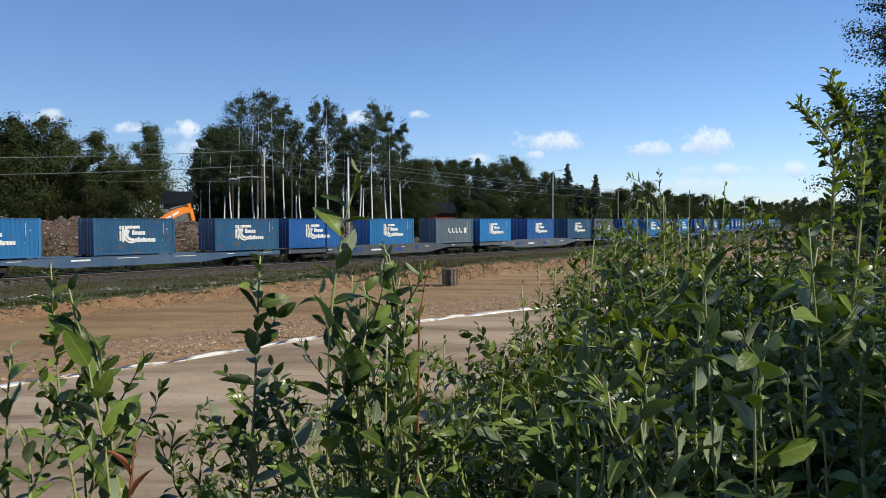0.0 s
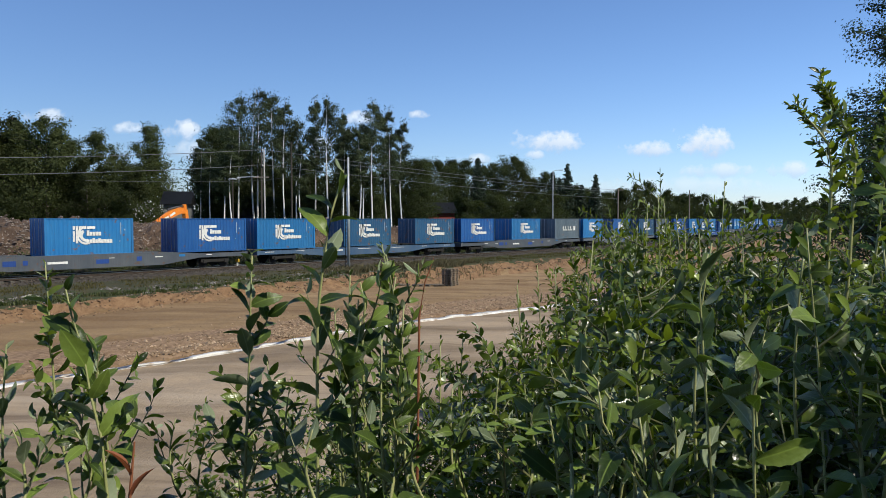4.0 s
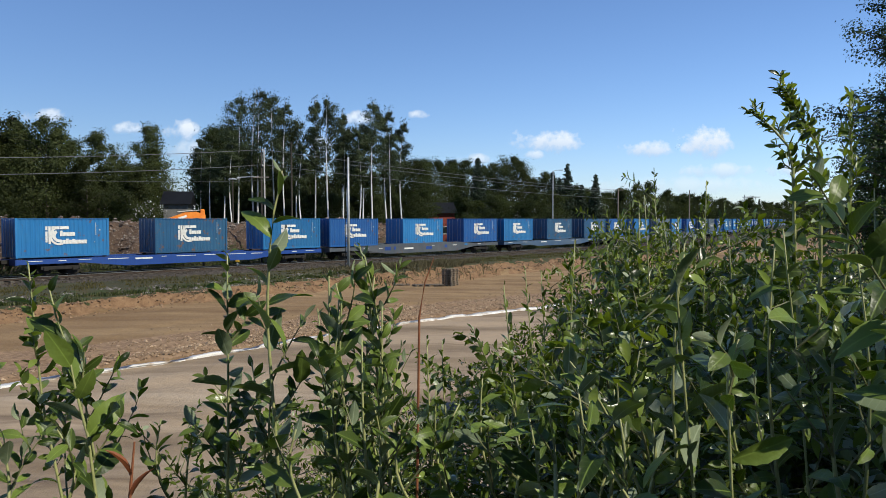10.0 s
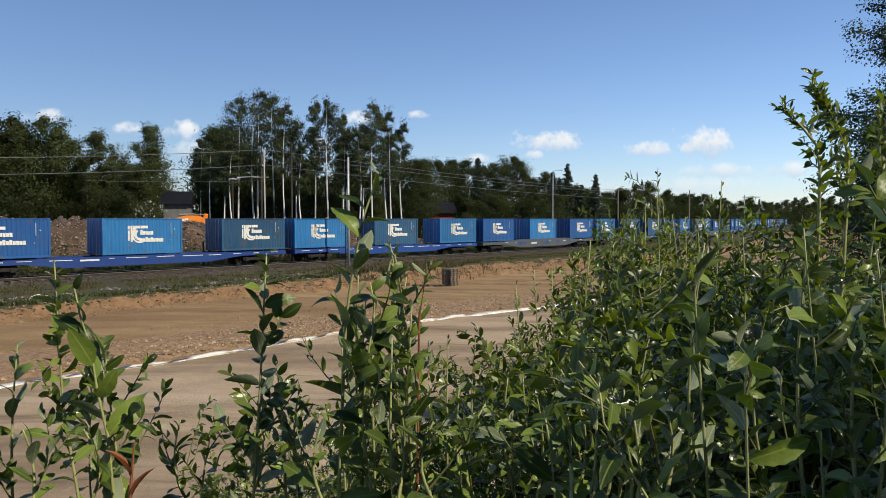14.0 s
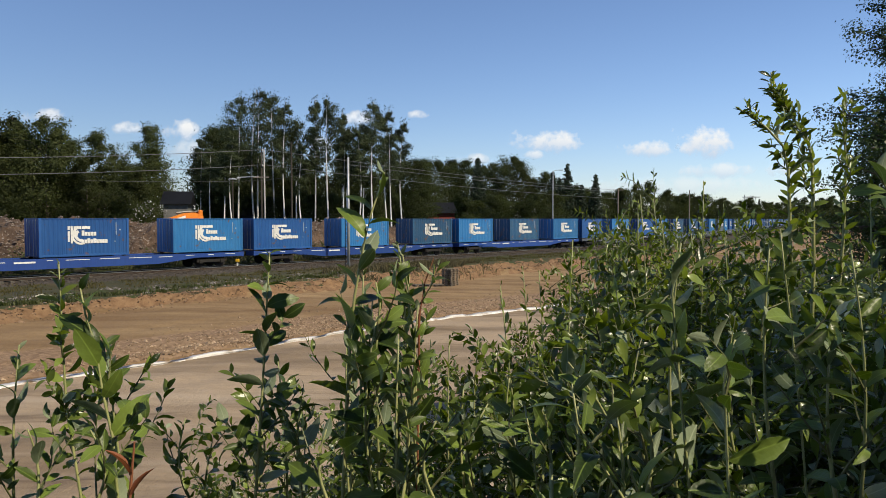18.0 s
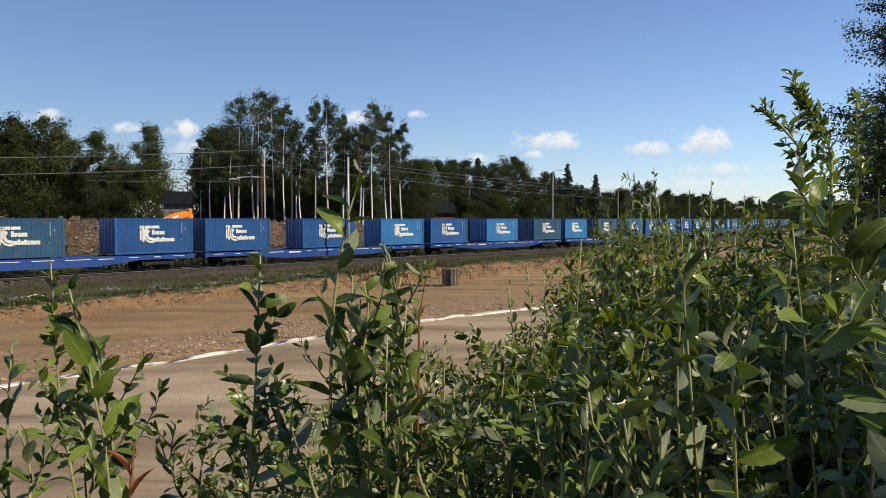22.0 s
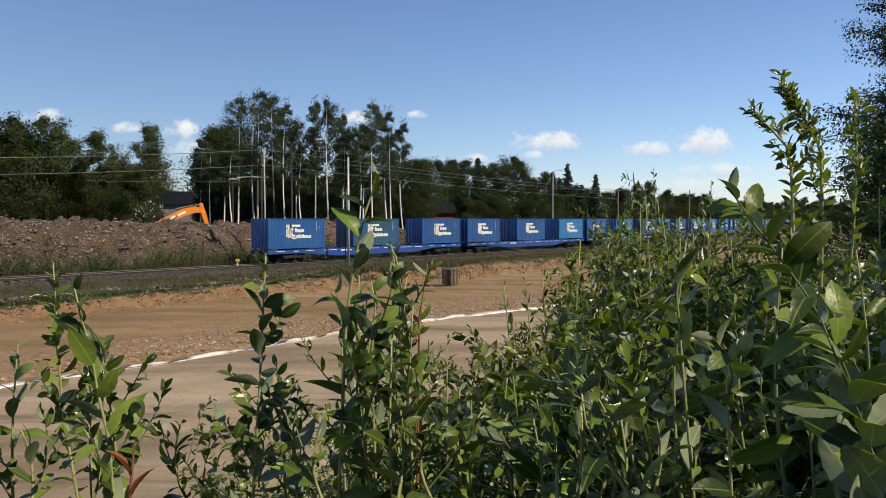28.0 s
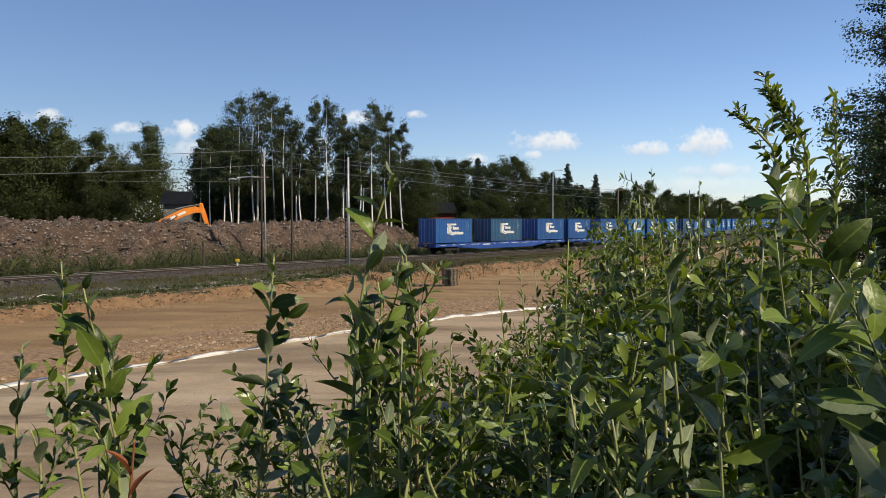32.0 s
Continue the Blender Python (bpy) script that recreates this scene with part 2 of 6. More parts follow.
M_GRASS = leafy("meadow grass", (0.04, 0.037, 0.014), (0.105, 0.09, 0.034), (0.2, 0.19, 0.05), 0.8, 0.25, sheen=0.1)
M_DRYGRASS = leafy("dry grass", (0.035, 0.034, 0.014), (0.12, 0.098, 0.045), (0.2, 0.17, 0.05), 0.7, 0.2)
M_WEED = leafy("tall weeds", (0.024, 0.031, 0.009), (0.075, 0.084, 0.022), (0.14, 0.2, 0.025), 0.55, 0.3)
M_CLOTH = surface("white geotextile", (0.5, 0.48, 0.45), (0.7, 0.68, 0.65), 0.4, 0.85, dirt=(0.281, 0.212, 0.145), dirt_size=0.5, dirt_lo=0.52, relief=0.01)
M_ROOF = surface("dark sheet roof", (0.007, 0.008, 0.011), (0.013, 0.014, 0.018), 0.8, 0.6)
M_WALLWHITE = surface("pale house wall", (0.37, 0.37, 0.348), (0.459, 0.459, 0.444), 0.7, 0.8)
M_WALLDIM = surface("weathered grey boards", (0.1, 0.1, 0.1), (0.16, 0.16, 0.155), 0.7, 0.85)
M_WALLRED = surface("red painted boards", (0.148, 0.0222, 0.0148), (0.222, 0.037, 0.0222), 0.5, 0.8)
M_GLASS = surface("dark window pane", (0.0148, 0.0185, 0.0222), (0.0222, 0.0259, 0.0296), 0.5, 0.12)

# ---- plan: the railway and the ground ----
UX, UY = sin(radians(41.2)), cos(radians(41.2))     # the way of the track, and its far side
NX, NY = -UY, UX
TRACK = 53.5                                        # from the eye to the track's axis
S0, S1, RAD = 70.0, 180.0, 440.0                    # straight, then a bend, then straight
TURN = (S1 - S0) / RAD


def rail_at(s, off=0.0):
    """Place and heading (degrees) on the track at s metres, off metres beyond its axis."""
    if s <= S0:
        a, b, h = s, 0.0, 0.0
    else:
        h = (min(s, S1) - S0) / RAD
        a, b = S0 + RAD * sin(h), RAD * (1 - cos(h))
        if s > S1:
            a, b = a + (s - S1) * cos(h), b + (s - S1) * sin(h)
    a, b = a - off * sin(h), b + off * cos(h)
    n = TRACK + b
    return a * UX + n * NX, a * UY + n * NY, math.degrees(atan2(UY, UX) + h)


def track_coords(x, y):
    """Arrays: metres along the track, and metres beyond its axis."""
    a, b = x * UX + y * UY - S0, x * NX + y * NY - TRACK
    s, lat = a + S0, b
    ang = np.arctan2(a, RAD - b)
    arc = RAD - np.hypot(a, RAD - b)
    a2, b2 = a - RAD * sin(TURN), b - RAD * (1 - cos(TURN))
    t, q = a2 * cos(TURN) + b2 * sin(TURN), -a2 * sin(TURN) + b2 * cos(TURN)
    s = np.where(a < 0, s, np.where(t < 0, S0 + ang * RAD, S1 + t))
    lat = np.where(a < 0, lat, np.where(t < 0, arc, q))
    return s, lat


STRIP = [(-30.0, 9.0), (-20.0, 16.0), (-12.8, 21.8), (-7.45, 28.0), (-4.45, 32.2), (-0.4, 37.0), (5.8, 43.6), (13.0, 52.0), (25.0, 68.0), (44.6, 93.0)]


def strip_side(x, y):
    """How far beyond the white cloth's line, towards the track."""
    px, py = np.array([p[0] for p in STRIP]), np.array([p[1] for p in STRIP])
    return (y - np.interp(x, px, py)) * 0.75


def ground_parts(x, y):
    s, lat = track_coords(x, y)
    edge = np.interp(s, [0, 18, 57, 200], [-16.6, -14.2, -8.8, -8.8]) + 0.5 * wave(x, y, 3, 5) + 0.42 * wave(x, y, 4, 1.7) + 0.26 * wave(x, y, 6, 0.9)
    low = np.interp(s, [0, 25, 50, 90, 200], [-1.1, -1.15, -1.6, -1.5, -1.2])
    run = np.interp(s, [0, 25, 50, 200], [1.0, 1.0, 3.6, 3.6])
    top = -0.42 + 0.07 * wave(x, y, 5, 4)
    down = smooth01((edge - lat) / run)
    z = top * (1 - down) + low * down
    bed = smooth01((3.6 - np.abs(lat)) / 1.1)
    z = z + bed * 0.2
    beyond = smooth01((lat - 4) / 6)
    z = z + beyond * 0.7
    over = strip_side(x, y)
    sand = smooth01(down * 1.6 - 0.3)
    z = z + 0.18 * smooth01((over - 0.1) / 0.5) * sand
    rut = np.sin(over * 2.1 + 0.6 * wave(x, y, 8, 9))
    z = z + sand * (0.025 * rut + 0.03 * wave(x, y, 9, 2.2))
    # the bushy slope on which the camera stands
    r = y - 0.25 * x + 0.9 * wave(x, y, 11, 6)
    hill = 1 - smooth01((r - 3.5) / 8.0)
    right = smooth01((x - 4 - 0.22 * np.clip(y, 0, 200)) / 6) * (1 - smooth01((y - 40) / 40))
    hill = np.maximum(hill, right * 0.8)
    z = z * (1 - hill) + (2.1 + 0.1 * wave(x, y, 12, 1.5)) * hill
    return z, s, lat, sand, bed, over, hill


def ground_z(x, y):
    return float(ground_parts(np.array([x], float), np.array([y], float))[0][0])


def ground_material():
    m, n, l, p = shader("ground")

    def mask(name):
        a = n.new("ShaderNodeAttribute")
        a.attribute_name = name
        return a.outputs["Fac"]

    def ragged(src, size, amount=0.5):
        mm = n.new("ShaderNodeMath")
        mm.operation = "MULTIPLY_ADD"
        l.new(grain(n, l, size, 5), mm.inputs[0])
        mm.inputs[1].default_value = amount
        sub = n.new("ShaderNodeMath")
        sub.operation = "SUBTRACT"
        l.new(src, sub.inputs[0])
        sub.inputs[1].default_value = amount / 2
        l.new(sub.outputs[0], mm.inputs[2])
        return ramp(n, l, mm.outputs[0], (0, 0, 0), (1, 1, 1), 0.42, 0.58)

    turn = -atan2(UY, UX)
    soil = ramp(n, l, grain(n, l, 2.5, 5), (0.037, 0.0311, 0.0163), (0.074, 0.0629, 0.0333))
    soil = blend(n, l, ramp(n, l, grain(n, l, 0.8, 5), (0, 0, 0), (1, 1, 1), 0.4, 0.6), soil, (0.037, 0.05, 0.015))
    sandc = ramp(n, l, grain(n, l, 3.0, 6, (0.25, 1.6, 1), turn), (0.168, 0.105, 0.052), (0.285, 0.196, 0.103), 0.35, 0.68)
    sandc = blend(n, l, 0.5, sandc, ramp(n, l, grain(n, l, 0.16, 4), (0.62, 0.6, 0.58), (1, 1, 1)), "MULTIPLY")
    road = ramp(n, l, grain(n, l, 3.5, 6, (0.2, 1.5, 1), turn), (0.13, 0.092, 0.056), (0.325, 0.25, 0.17), 0.3, 0.64)
    road = blend(n, l, 0.3, road, ramp(n, l, grain(n, l, 0.3, 5, (0.5, 1.5, 1), turn), (0.6, 0.58, 0.56), (1, 1, 1)), "MULTIPLY")
    road = blend(n, l, ramp(n, l, grain(n, l, 1.6, 4, (0.12, 1.4, 1), turn + 0.12), (0, 0, 0), (0.75, 0.75, 0.75), 0.6, 0.68), road, (0.1, 0.068, 0.045))
    road = blend(n, l, ramp(n, l, grain(n, l, 2.3, 5, (0.15, 1.5, 1), turn - 0.05), (0, 0, 0), (0.6, 0.6, 0.6), 0.58, 0.7), road, (0.37, 0.3, 0.22))
    pebble = n.new("ShaderNodeTexVoronoi")
    pebble.inputs["Scale"].default_value = 7.0
    c = n.new("ShaderNodeTexCoord")
    l.new(c.outputs["Object"], pebble.inputs["Vector"])
    grav = blend(n, l, 0.6, (0.215, 0.137, 0.0777), ramp(n, l, pebble.outputs["Color"], (0.111, 0.0703, 0.0407), (0.311, 0.215, 0.133), 0.1, 0.9))
    ball = blend(n, l, 0.7, (0.038, 0.031, 0.025), ramp(n, l, pebble.outputs["Color"], (0.016, 0.013, 0.011), (0.095, 0.083, 0.072), 0.1, 0.9))
    bank = ramp(n, l, grain(n, l, 0.5, 8, rough=0.7), (0.104, 0.0592, 0.0311), (0.244, 0.152, 0.0814), 0.3, 0.7)
    col = blend(n, l, ragged(mask("sand"), 0.6), soil, sandc)
    col = blend(n, l, ragged(mask("road"), 0.5, 0.3), col, road)
    col = blend(n, l, ragged(mask("gravel"), 1.2, 0.7), col, grav)
    col = blend(n, l, ragged(mask("bank"), 0.5, 0.4), col, bank)
    col = blend(n, l, ragged(mask("bed"), 0.8, 0.5), col, ball)
    l.new(col, p.inputs["Base Color"])
    p.inputs["Roughness"].default_value = 0.95
    p.inputs["Specular IOR Level"].default_value = 0.2
    bump(n, l, p, grain(n, l, 0.25, 6, rough=0.7), 0.08, 0.8)
    return m


def build_ground():
    xs = np.concatenate([[-3000, -1500, -800, -400, -220, -140, -100, -80], np.arange(-66, -40, 1.0), np.arange(-40, 45, 0.4), np.arange(45, 160, 1.2), [180, 220, 300, 500, 900, 1600, 3000]])
    ys = np.concatenate([[-600, -250, -100, -50, -25, -12], np.arange(-6, 10, 0.8), np.arange(10, 75, 0.4), np.arange(75, 190, 1.2), [200, 230, 280, 350, 450, 600, 900, 1500, 2500, 4000]])
    X, Y = np.meshgrid(xs, ys)
    x, y = X.ravel(), Y.ravel()
    z, s, lat, sand, bed, over, hill = ground_parts(x, y)
    far = smooth01((np.hypot(x, y) - 250) / 200)
    z = z * (1 - far)
    nx, ny = len(xs), len(ys)
    i = (np.arange(ny - 1)[:, None] * nx + np.arange(nx - 1)[None, :]).ravel()
    faces = np.stack([i, i + 1, i + 1 + nx, i + nx], 1)
    me = mesh_of("ground", np.stack([x, y, z], 1), faces, ground_material(), True)
    free = (1 - hill) * (1 - far)
    e = 0.3
    slope = np.abs(ground_parts(x - e * NX, y - e * NY)[0] - ground_parts(x + e * NX, y + e * NY)[0]) / (2 * e)
    layers = {"sand": sand * free, "road": smooth01(0.5 - over / 0.6) * sand * free,
              "gravel": smooth01((over - 0.1) / 0.4) * smooth01((6.5 - over) / 2.0) * sand * free * 0.9,
              "bank": smooth01((slope - 0.14) / 0.15) * (lat < -6) * free * (over > 2), "bed": np.maximum(smooth01((3.6 - np.abs(lat)) / 0.9), 0.46 * (lat < -3) * (lat > -9) * (s < 48) * (1 - sand)) * (1 - far)}
    for name, values in layers.items():
        a = me.attributes.new(name, "FLOAT", "POINT")
        a.data.foreach_set("value", np.asarray(values, np.float32))
    return tagged(put("ground", me), "sandy building ground with gravel, worn tracks and weedy edges", "ground", kind="structure")


build_ground()


def build_track():
    line = [rail_at(s)[:2] for s in list(range(-40, 70, 10)) + list(range(70, 181, 6)) + list(range(200, 620, 40))]
    root = empty("railway_track", Matrix(), "single railway track with steel rails on concrete sleepers", "track", kind="structure")
    for off in (-0.76, 0.76):
        for lo, hi, half, material, name in ((-0.16, -0.035, 0.02, M_RUST, "rail_web"), (-0.035, 0.0, 0.036, M_STEEL, "rail_head")):
            verts, faces = [], []
            stations = list(range(-40, 70, 10)) + list(range(70, 181, 5)) + list(range(200, 620, 40))
            for s in stations:
                for o, z in ((off - half, lo), (off - half, hi), (off + half, hi), (off + half, lo)):
                    px, py, _ = rail_at(s, o)
                    verts.append((px, py, z))
            for k in range(len(stations) - 1):
                for j in range(4):
                    faces.append((4 * k + j, 4 * k + (j + 1) % 4, 4 * k + 4 + (j + 1) % 4, 4 * k + 4 + j))
            put(name, mesh_of(name, verts, faces, material), root)
    me = bm_mesh("sleeper", box(-0.13, 0.13, -1.3, 1.3, -0.36, -0.165, 0.02), M_CONC)
    for k in range(150):
        px, py, h = rail_at(8 + k * 0.62)
        put("sleeper", me, root, m=pose(px, py, 0, 0, 0, h))


build_track()

# ---- the train ----
PITCH, WAGONS = 26.05, 20


def train_rear(t):
    """Where the last wagon's rear container begins, along the track."""
    return -116.6 + 5.745 * t - 0.0085 * t * t


def corrugated(x0, x1, z0, z1, y, depth, period, flip=1):
    """A corrugated sheet in the plane of x and z at y, ridges proud towards -y * flip."""
    prof, x = [], x0
    while x < x1 - period * 0.5:
        prof += [(x, 0), (x + period * 0.26, 0), (x + period * 0.5, 1), (x + period * 0.76, 1)]
        x += period
    prof.append((x1, 0))
    verts = [(px, y + flip * d * depth, z) for px, d in prof for z in (z0, z1)]
    faces = [(2 * i, 2 * i + 2, 2 * i + 3, 2 * i + 1) for i in range(len(prof) - 1)]
    return verts, faces


CL, CW, CH = 6.058, 2.438, 2.591


def logo_mesh(material, plain):
    """White blocks and bars as on the container's side, 4 mm proud of the sheet."""
    bm = bmesh.new()
    y = -CW / 2 - 0.006

    def bar(x0, x1, z0, z1):
        add_box(bm, x0, x1, y, y + 0.012, z0, z1)

    if plain:
        for k, w in enumerate((0.5, 0.45, 0.45, 0.5)):
            bar(-1.1 + k * 0.6, -1.1 + k * 0.6 + w * 0.35, 1.05, 1.6)
            bar(-1.1 + k * 0.6, -1.1 + k * 0.6 + w, 1.05, 1.2)
        bar(1.5, 1.95, 1.05, 1.6)
    else:
        for x0, x1, z0, z1 in ((-1.2, -1.06, 1.0, 1.72), (-1.2, -1.06, 1.8, 2.06), (-1.01, -0.86, 0.9, 2.06), (-0.81, -0.64, 1.3, 2.06), (-0.81, -0.3, 1.86, 2.06)):
            bar(x0, x1, z0, z1)
        for r0, r1 in ((0.26, 0.46), (0.52, 0.66)):
            pts = [(cos(a), sin(a)) for a in [radians(120 + 17 * k) for k in range(11)]]
            for (c0, q0), (c1, q1) in zip(pts, pts[1:]):
                vs = [bm.verts.new((-0.3 + r * c, y, 1.42 + r * q * 0.95)) for r, c, q in ((r0, c0, q0), (r1, c0, q0), (r1, c1, q1), (r0, c1, q1))]
                bm.faces.new(vs)
        bar(-0.26, 0.3, 1.86, 2.06)
        # two rows of lettering as plain bars
        for k, q in enumerate((1.76, 1.66, 1.66, 1.66, 1.66)):
            bar(-0.28 + k * 0.2, -0.1 + k * 0.2, 1.4, q)
        for k, q in enumerate((1.14, 1.14, 1.22, 1.14, 1.2, 1.14, 1.14, 1.14, 1.14)):
            bar(-0.3 + k * 0.2, -0.12 + k * 0.2, 0.88, q)
    return bm_mesh("logo", bm, material)


def build_container(paint_mat, label, plain=False):
    root = empty("shipping_container", Matrix(), label, "container", "containers on the train")
    hx, hy = CL / 2, CW / 2
    for flip, name in ((1, "side_panel"), (-1, "side_panel")):
        v, f = corrugated(-hx + 0.12, hx - 0.12, 0.15, CH - 0.07, -flip * (hy - 0.012), 0.036, 0.278, flip)
        put(name, mesh_of(name, v, f, paint_mat), root)
    v, f = corrugated(-hy + 0.12, hy - 0.12, 0.15, CH - 0.1, 0, 0.045, 0.25, 1)
    v = [(hx - 0.02 - b, a, c) for a, b, c in v]
    put("end_panel", mesh_of("end_panel", v, f, paint_mat), root)
    v, f = corrugated(-hx + 0.1, hx - 0.1, -hy + 0.06, hy - 0.06, 0, 0.02, 0.4, -1)
    put("roof", mesh_of("roof", [(a, c, CH - 0.02 + b) for a, b, c in v], f, paint_mat), root)
    part("floor", box(-hx + 0.1, hx - 0.1, -hy + 0.06, hy - 0.06, 0.08, 0.15), M_BLACK, root)
    for sx in (-1, 1):
        for sy in (-1, 1):
            part("corner_post", box(sx * hx - 0.08 * (sx + 1), sx * hx - 0.08 * (sx - 1), sy * hy - 0.07 * (sy + 1), sy * hy - 0.07 * (sy - 1), 0, CH, 0.012), paint_mat, root)
    for sy in (-1, 1):
        part("bottom_rail", box(-hx + 0.16, hx - 0.16, sy * hy - 0.03 * (sy + 1), sy * hy - 0.03 * (sy - 1), 0.02, 0.16), paint_mat, root)
        part("top_rail", box(-hx + 0.16, hx - 0.16, sy * hy - 0.03 * (sy + 1), sy * hy - 0.03 * (sy - 1), CH - 0.08, CH - 0.005), paint_mat, root)
    for sy in (-1, 1):
        y0, y1 = (0.01, hy - 0.14) if sy > 0 else (-hy + 0.14, -0.01)
        door = part("door", box(-hx + 0.01, -hx + 0.05, y0, y1, 0.14, CH - 0.12, 0.01), paint_mat, root)
        for k in (0.3, 0.7):
            yy = y0 + (y1 - y0) * k
            part("lock_rod", tube([(-hx - 0.015, yy, 0.1), (-hx - 0.015, yy, CH - 0.08)], [0.018, 0.018], 6), M_GALV, door)
    for z in (0.04, CH - 0.1):
        part("end_rail", box(-hx, -hx + 0.09, -hy + 0.14, hy - 0.14, z, z + 0.1), paint_mat, root)
        part("end_rail", box(hx - 0.09, hx, -hy + 0.14, hy - 0.14, z, z + 0.1), paint_mat, root)
    logo = logo_mesh(M_LOGO, plain)
    put("logo", logo, root, "white plain marking")
    put("logo", logo, root, "white plain marking", pose(0, 0, 0, 0, 0, 180))
    part("code_panel", box(hx - 1.05, hx - 0.98, -hy - 0.004, -hy + 0.004, 0.95, 1.02), M_FAINT, root)
    part("code_panel", box(hx - 0.95, hx - 0.9, -hy - 0.004, -hy + 0.004, 1.45, 2.3), M_FAINT, root)
    part("code_panel", box(hx - 0.7, hx - 0.6, -hy - 0.004, -hy + 0.004, 1.75, 1.85), M_FAINT, root)
    return root


def build_bogie(root, x):
    bogie = put("bogie", bm_mesh("bogie", add_box(add_box(box(-1.25, 1.25, -1.12, -0.95, 0.42, 0.68, 0.03), -1.25, 1.25, 0.95, 1.12, 0.42, 0.68, 0.03), -0.2, 0.2, -1.0, 1.0, 0.5, 0.85, 0.02), M_BLACK), root, m=pose(x, 0, 0))
    bm = tube([(0, -0.88, 0), (0, -0.80, 0), (0, -0.79, 0), (0, -0.70, 0), (0, -0.69, 0), (0, 0.69, 0), (0, 0.70, 0), (0, 0.79, 0), (0, 0.80, 0), (0, 0.88, 0)], [0.1, 0.1, 0.475, 0.5, 0.09, 0.09, 0.5, 0.475, 0.1, 0.1], 16)
    add_box(bm, -0.3, 0.3, -0.815, -0.795, -0.04, 0.04)
    me = bm_mesh("wheelset", bm, M_BLACK)
    for wx in (-0.93, 0.93):
        put("wheelset", me, bogie, m=pose(wx, 0, 0.48))
    for wx in (-0.93, 0.93):
        part("axle_box", box(wx - 0.16, wx + 0.16, -1.2, -1.05, 0.36, 0.62, 0.02), M_BLACK, bogie)
    return bogie


def sill_mesh(material, half, mid_lo, end_lo, top_mid, top_end, y):
    """A fish-bellied side sill: shallow over the bogies, deep between them."""
    prof = [(-half, end_lo, top_end), (-half + 4.2, end_lo, top_end), (-half + 7.2, mid_lo, top_mid), (half - 7.2, mid_lo, top_mid), (half - 4.2, end_lo, top_end), (half, end_lo, top_end)]
    bm = bmesh.new()
    rows = [[bm.verts.new((x, yy, z)) for yy, z in ((y - 0.09, lo), (y - 0.09, hi), (y + 0.09, hi), (y + 0.09, lo))] for x, lo, hi in prof]
    for a, b in zip(rows, rows[1:]):
        for j in range(4):
            bm.faces.new((a[j], b[j], b[(j + 1) % 4], a[(j + 1) % 4]))
    bm.faces.new(rows[0])
    bm.faces.new(rows[-1][::-1])
    bmesh.ops.recalc_face_normals(bm, faces=bm.faces[:])
    return bm_mesh("side_sill", bm, material)


DECK = 1.26


def build_wagon(material, label, tall, marks):
    root = empty("container_wagon", Matrix(), label, "wagon", "wagons of the train")
    half = 12.45
    top_mid, lo_mid = (DECK + 0.12, 0.42) if tall else (DECK - 0.07, 0.5)
    me = sill_mesh(material, half, lo_mid, DECK - 0.42, top_mid, DECK - 0.1, -1.2)
    put("side_sill", me, root)
    put("side_sill", me, root, m=pose(0, 2.4, 0))
    part("centre_sill", box(-half - 0.2, half + 0.2, -0.2, 0.2, DECK - 0.5, DECK - 0.12), M_BLACK, root)
    for sx in (-1, 1):
        part("headstock", box(sx * half - 0.1, sx * half + 0.1, -1.28, 1.28, DECK - 0.46, DECK - 0.08, 0.01), material, root)
        part("coupler", box(sx * (half + 0.32) - 0.32, sx * (half + 0.32) + 0.32, -0.14, 0.14, DECK - 0.4, DECK - 0.14, 0.03), M_BLACK, root)
    me = bm_mesh("cross_beam", box(-0.08, 0.08, -1.1, 1.1, DECK - 0.4, DECK - 0.14), M_BLACK)
    for k in range(9):
        put("cross_beam", me, root, m=pose(-11 + k * 2.75, 0, 0))
    me = bm_mesh("twist_lock", box(-0.12, 0.12, -0.1, 0.1, DECK - 0.13, DECK, 0.02), M_BLACK)
    for k in range(3):
        for ex in (0.3, CL - 0.3):
            for y in (-1.08, 1.08):
                put("twist_lock", me, root, m=pose(-12.5 + k * 9.47 + ex, y, 0))
    for bx in (-9.7, 9.7):
        build_bogie(root, bx)
    for x0, w, z, h, mt in marks:
        part("marking", box(x0, x0 + w, -1.298, -1.288, z, z + h * (0.7 if mt is M_LOGO else 1)), mt, root)
    return root


def at(px, py, d):
    """A place d metres ahead of the eye, by its direction across and down the view."""
    c, q = (px - 784) / LENS, (441 - py) / LENS
    t = atan(0.03985)
    fy, fz = cos(t) + q * sin(t), -sin(t) + q * cos(t)
    return Vector((c * d / fy, d, EYE_Z + fz / fy * d))


BAR = lambda *r: [(x, w, z, h, M_LOGO) for x, w, z, h in r]
BLUE_MARKS = BAR((-11.8, 0.9, 1.02, 0.06), (-9.9, 0.5, 1.0, 0.08), (-8.6, 0.9, 1.03, 0.05), (-6.6, 1.5, 1.0, 0.07), (-4.6, 1.3, 0.92, 0.16),
                 (-2.6, 0.4, 1.03, 0.06), (-1.4, 1.6, 1.02, 0.06), (0.9, 1.4, 1.02, 0.07), (3.0, 1.7, 1.0, 0.06), (5.2, 1.1, 0.98, 0.07), (7.4, 0.7, 1.02, 0.06), (9.3, 0.5, 1.0, 0.08), (10.8, 0.9, 1.03, 0.05))
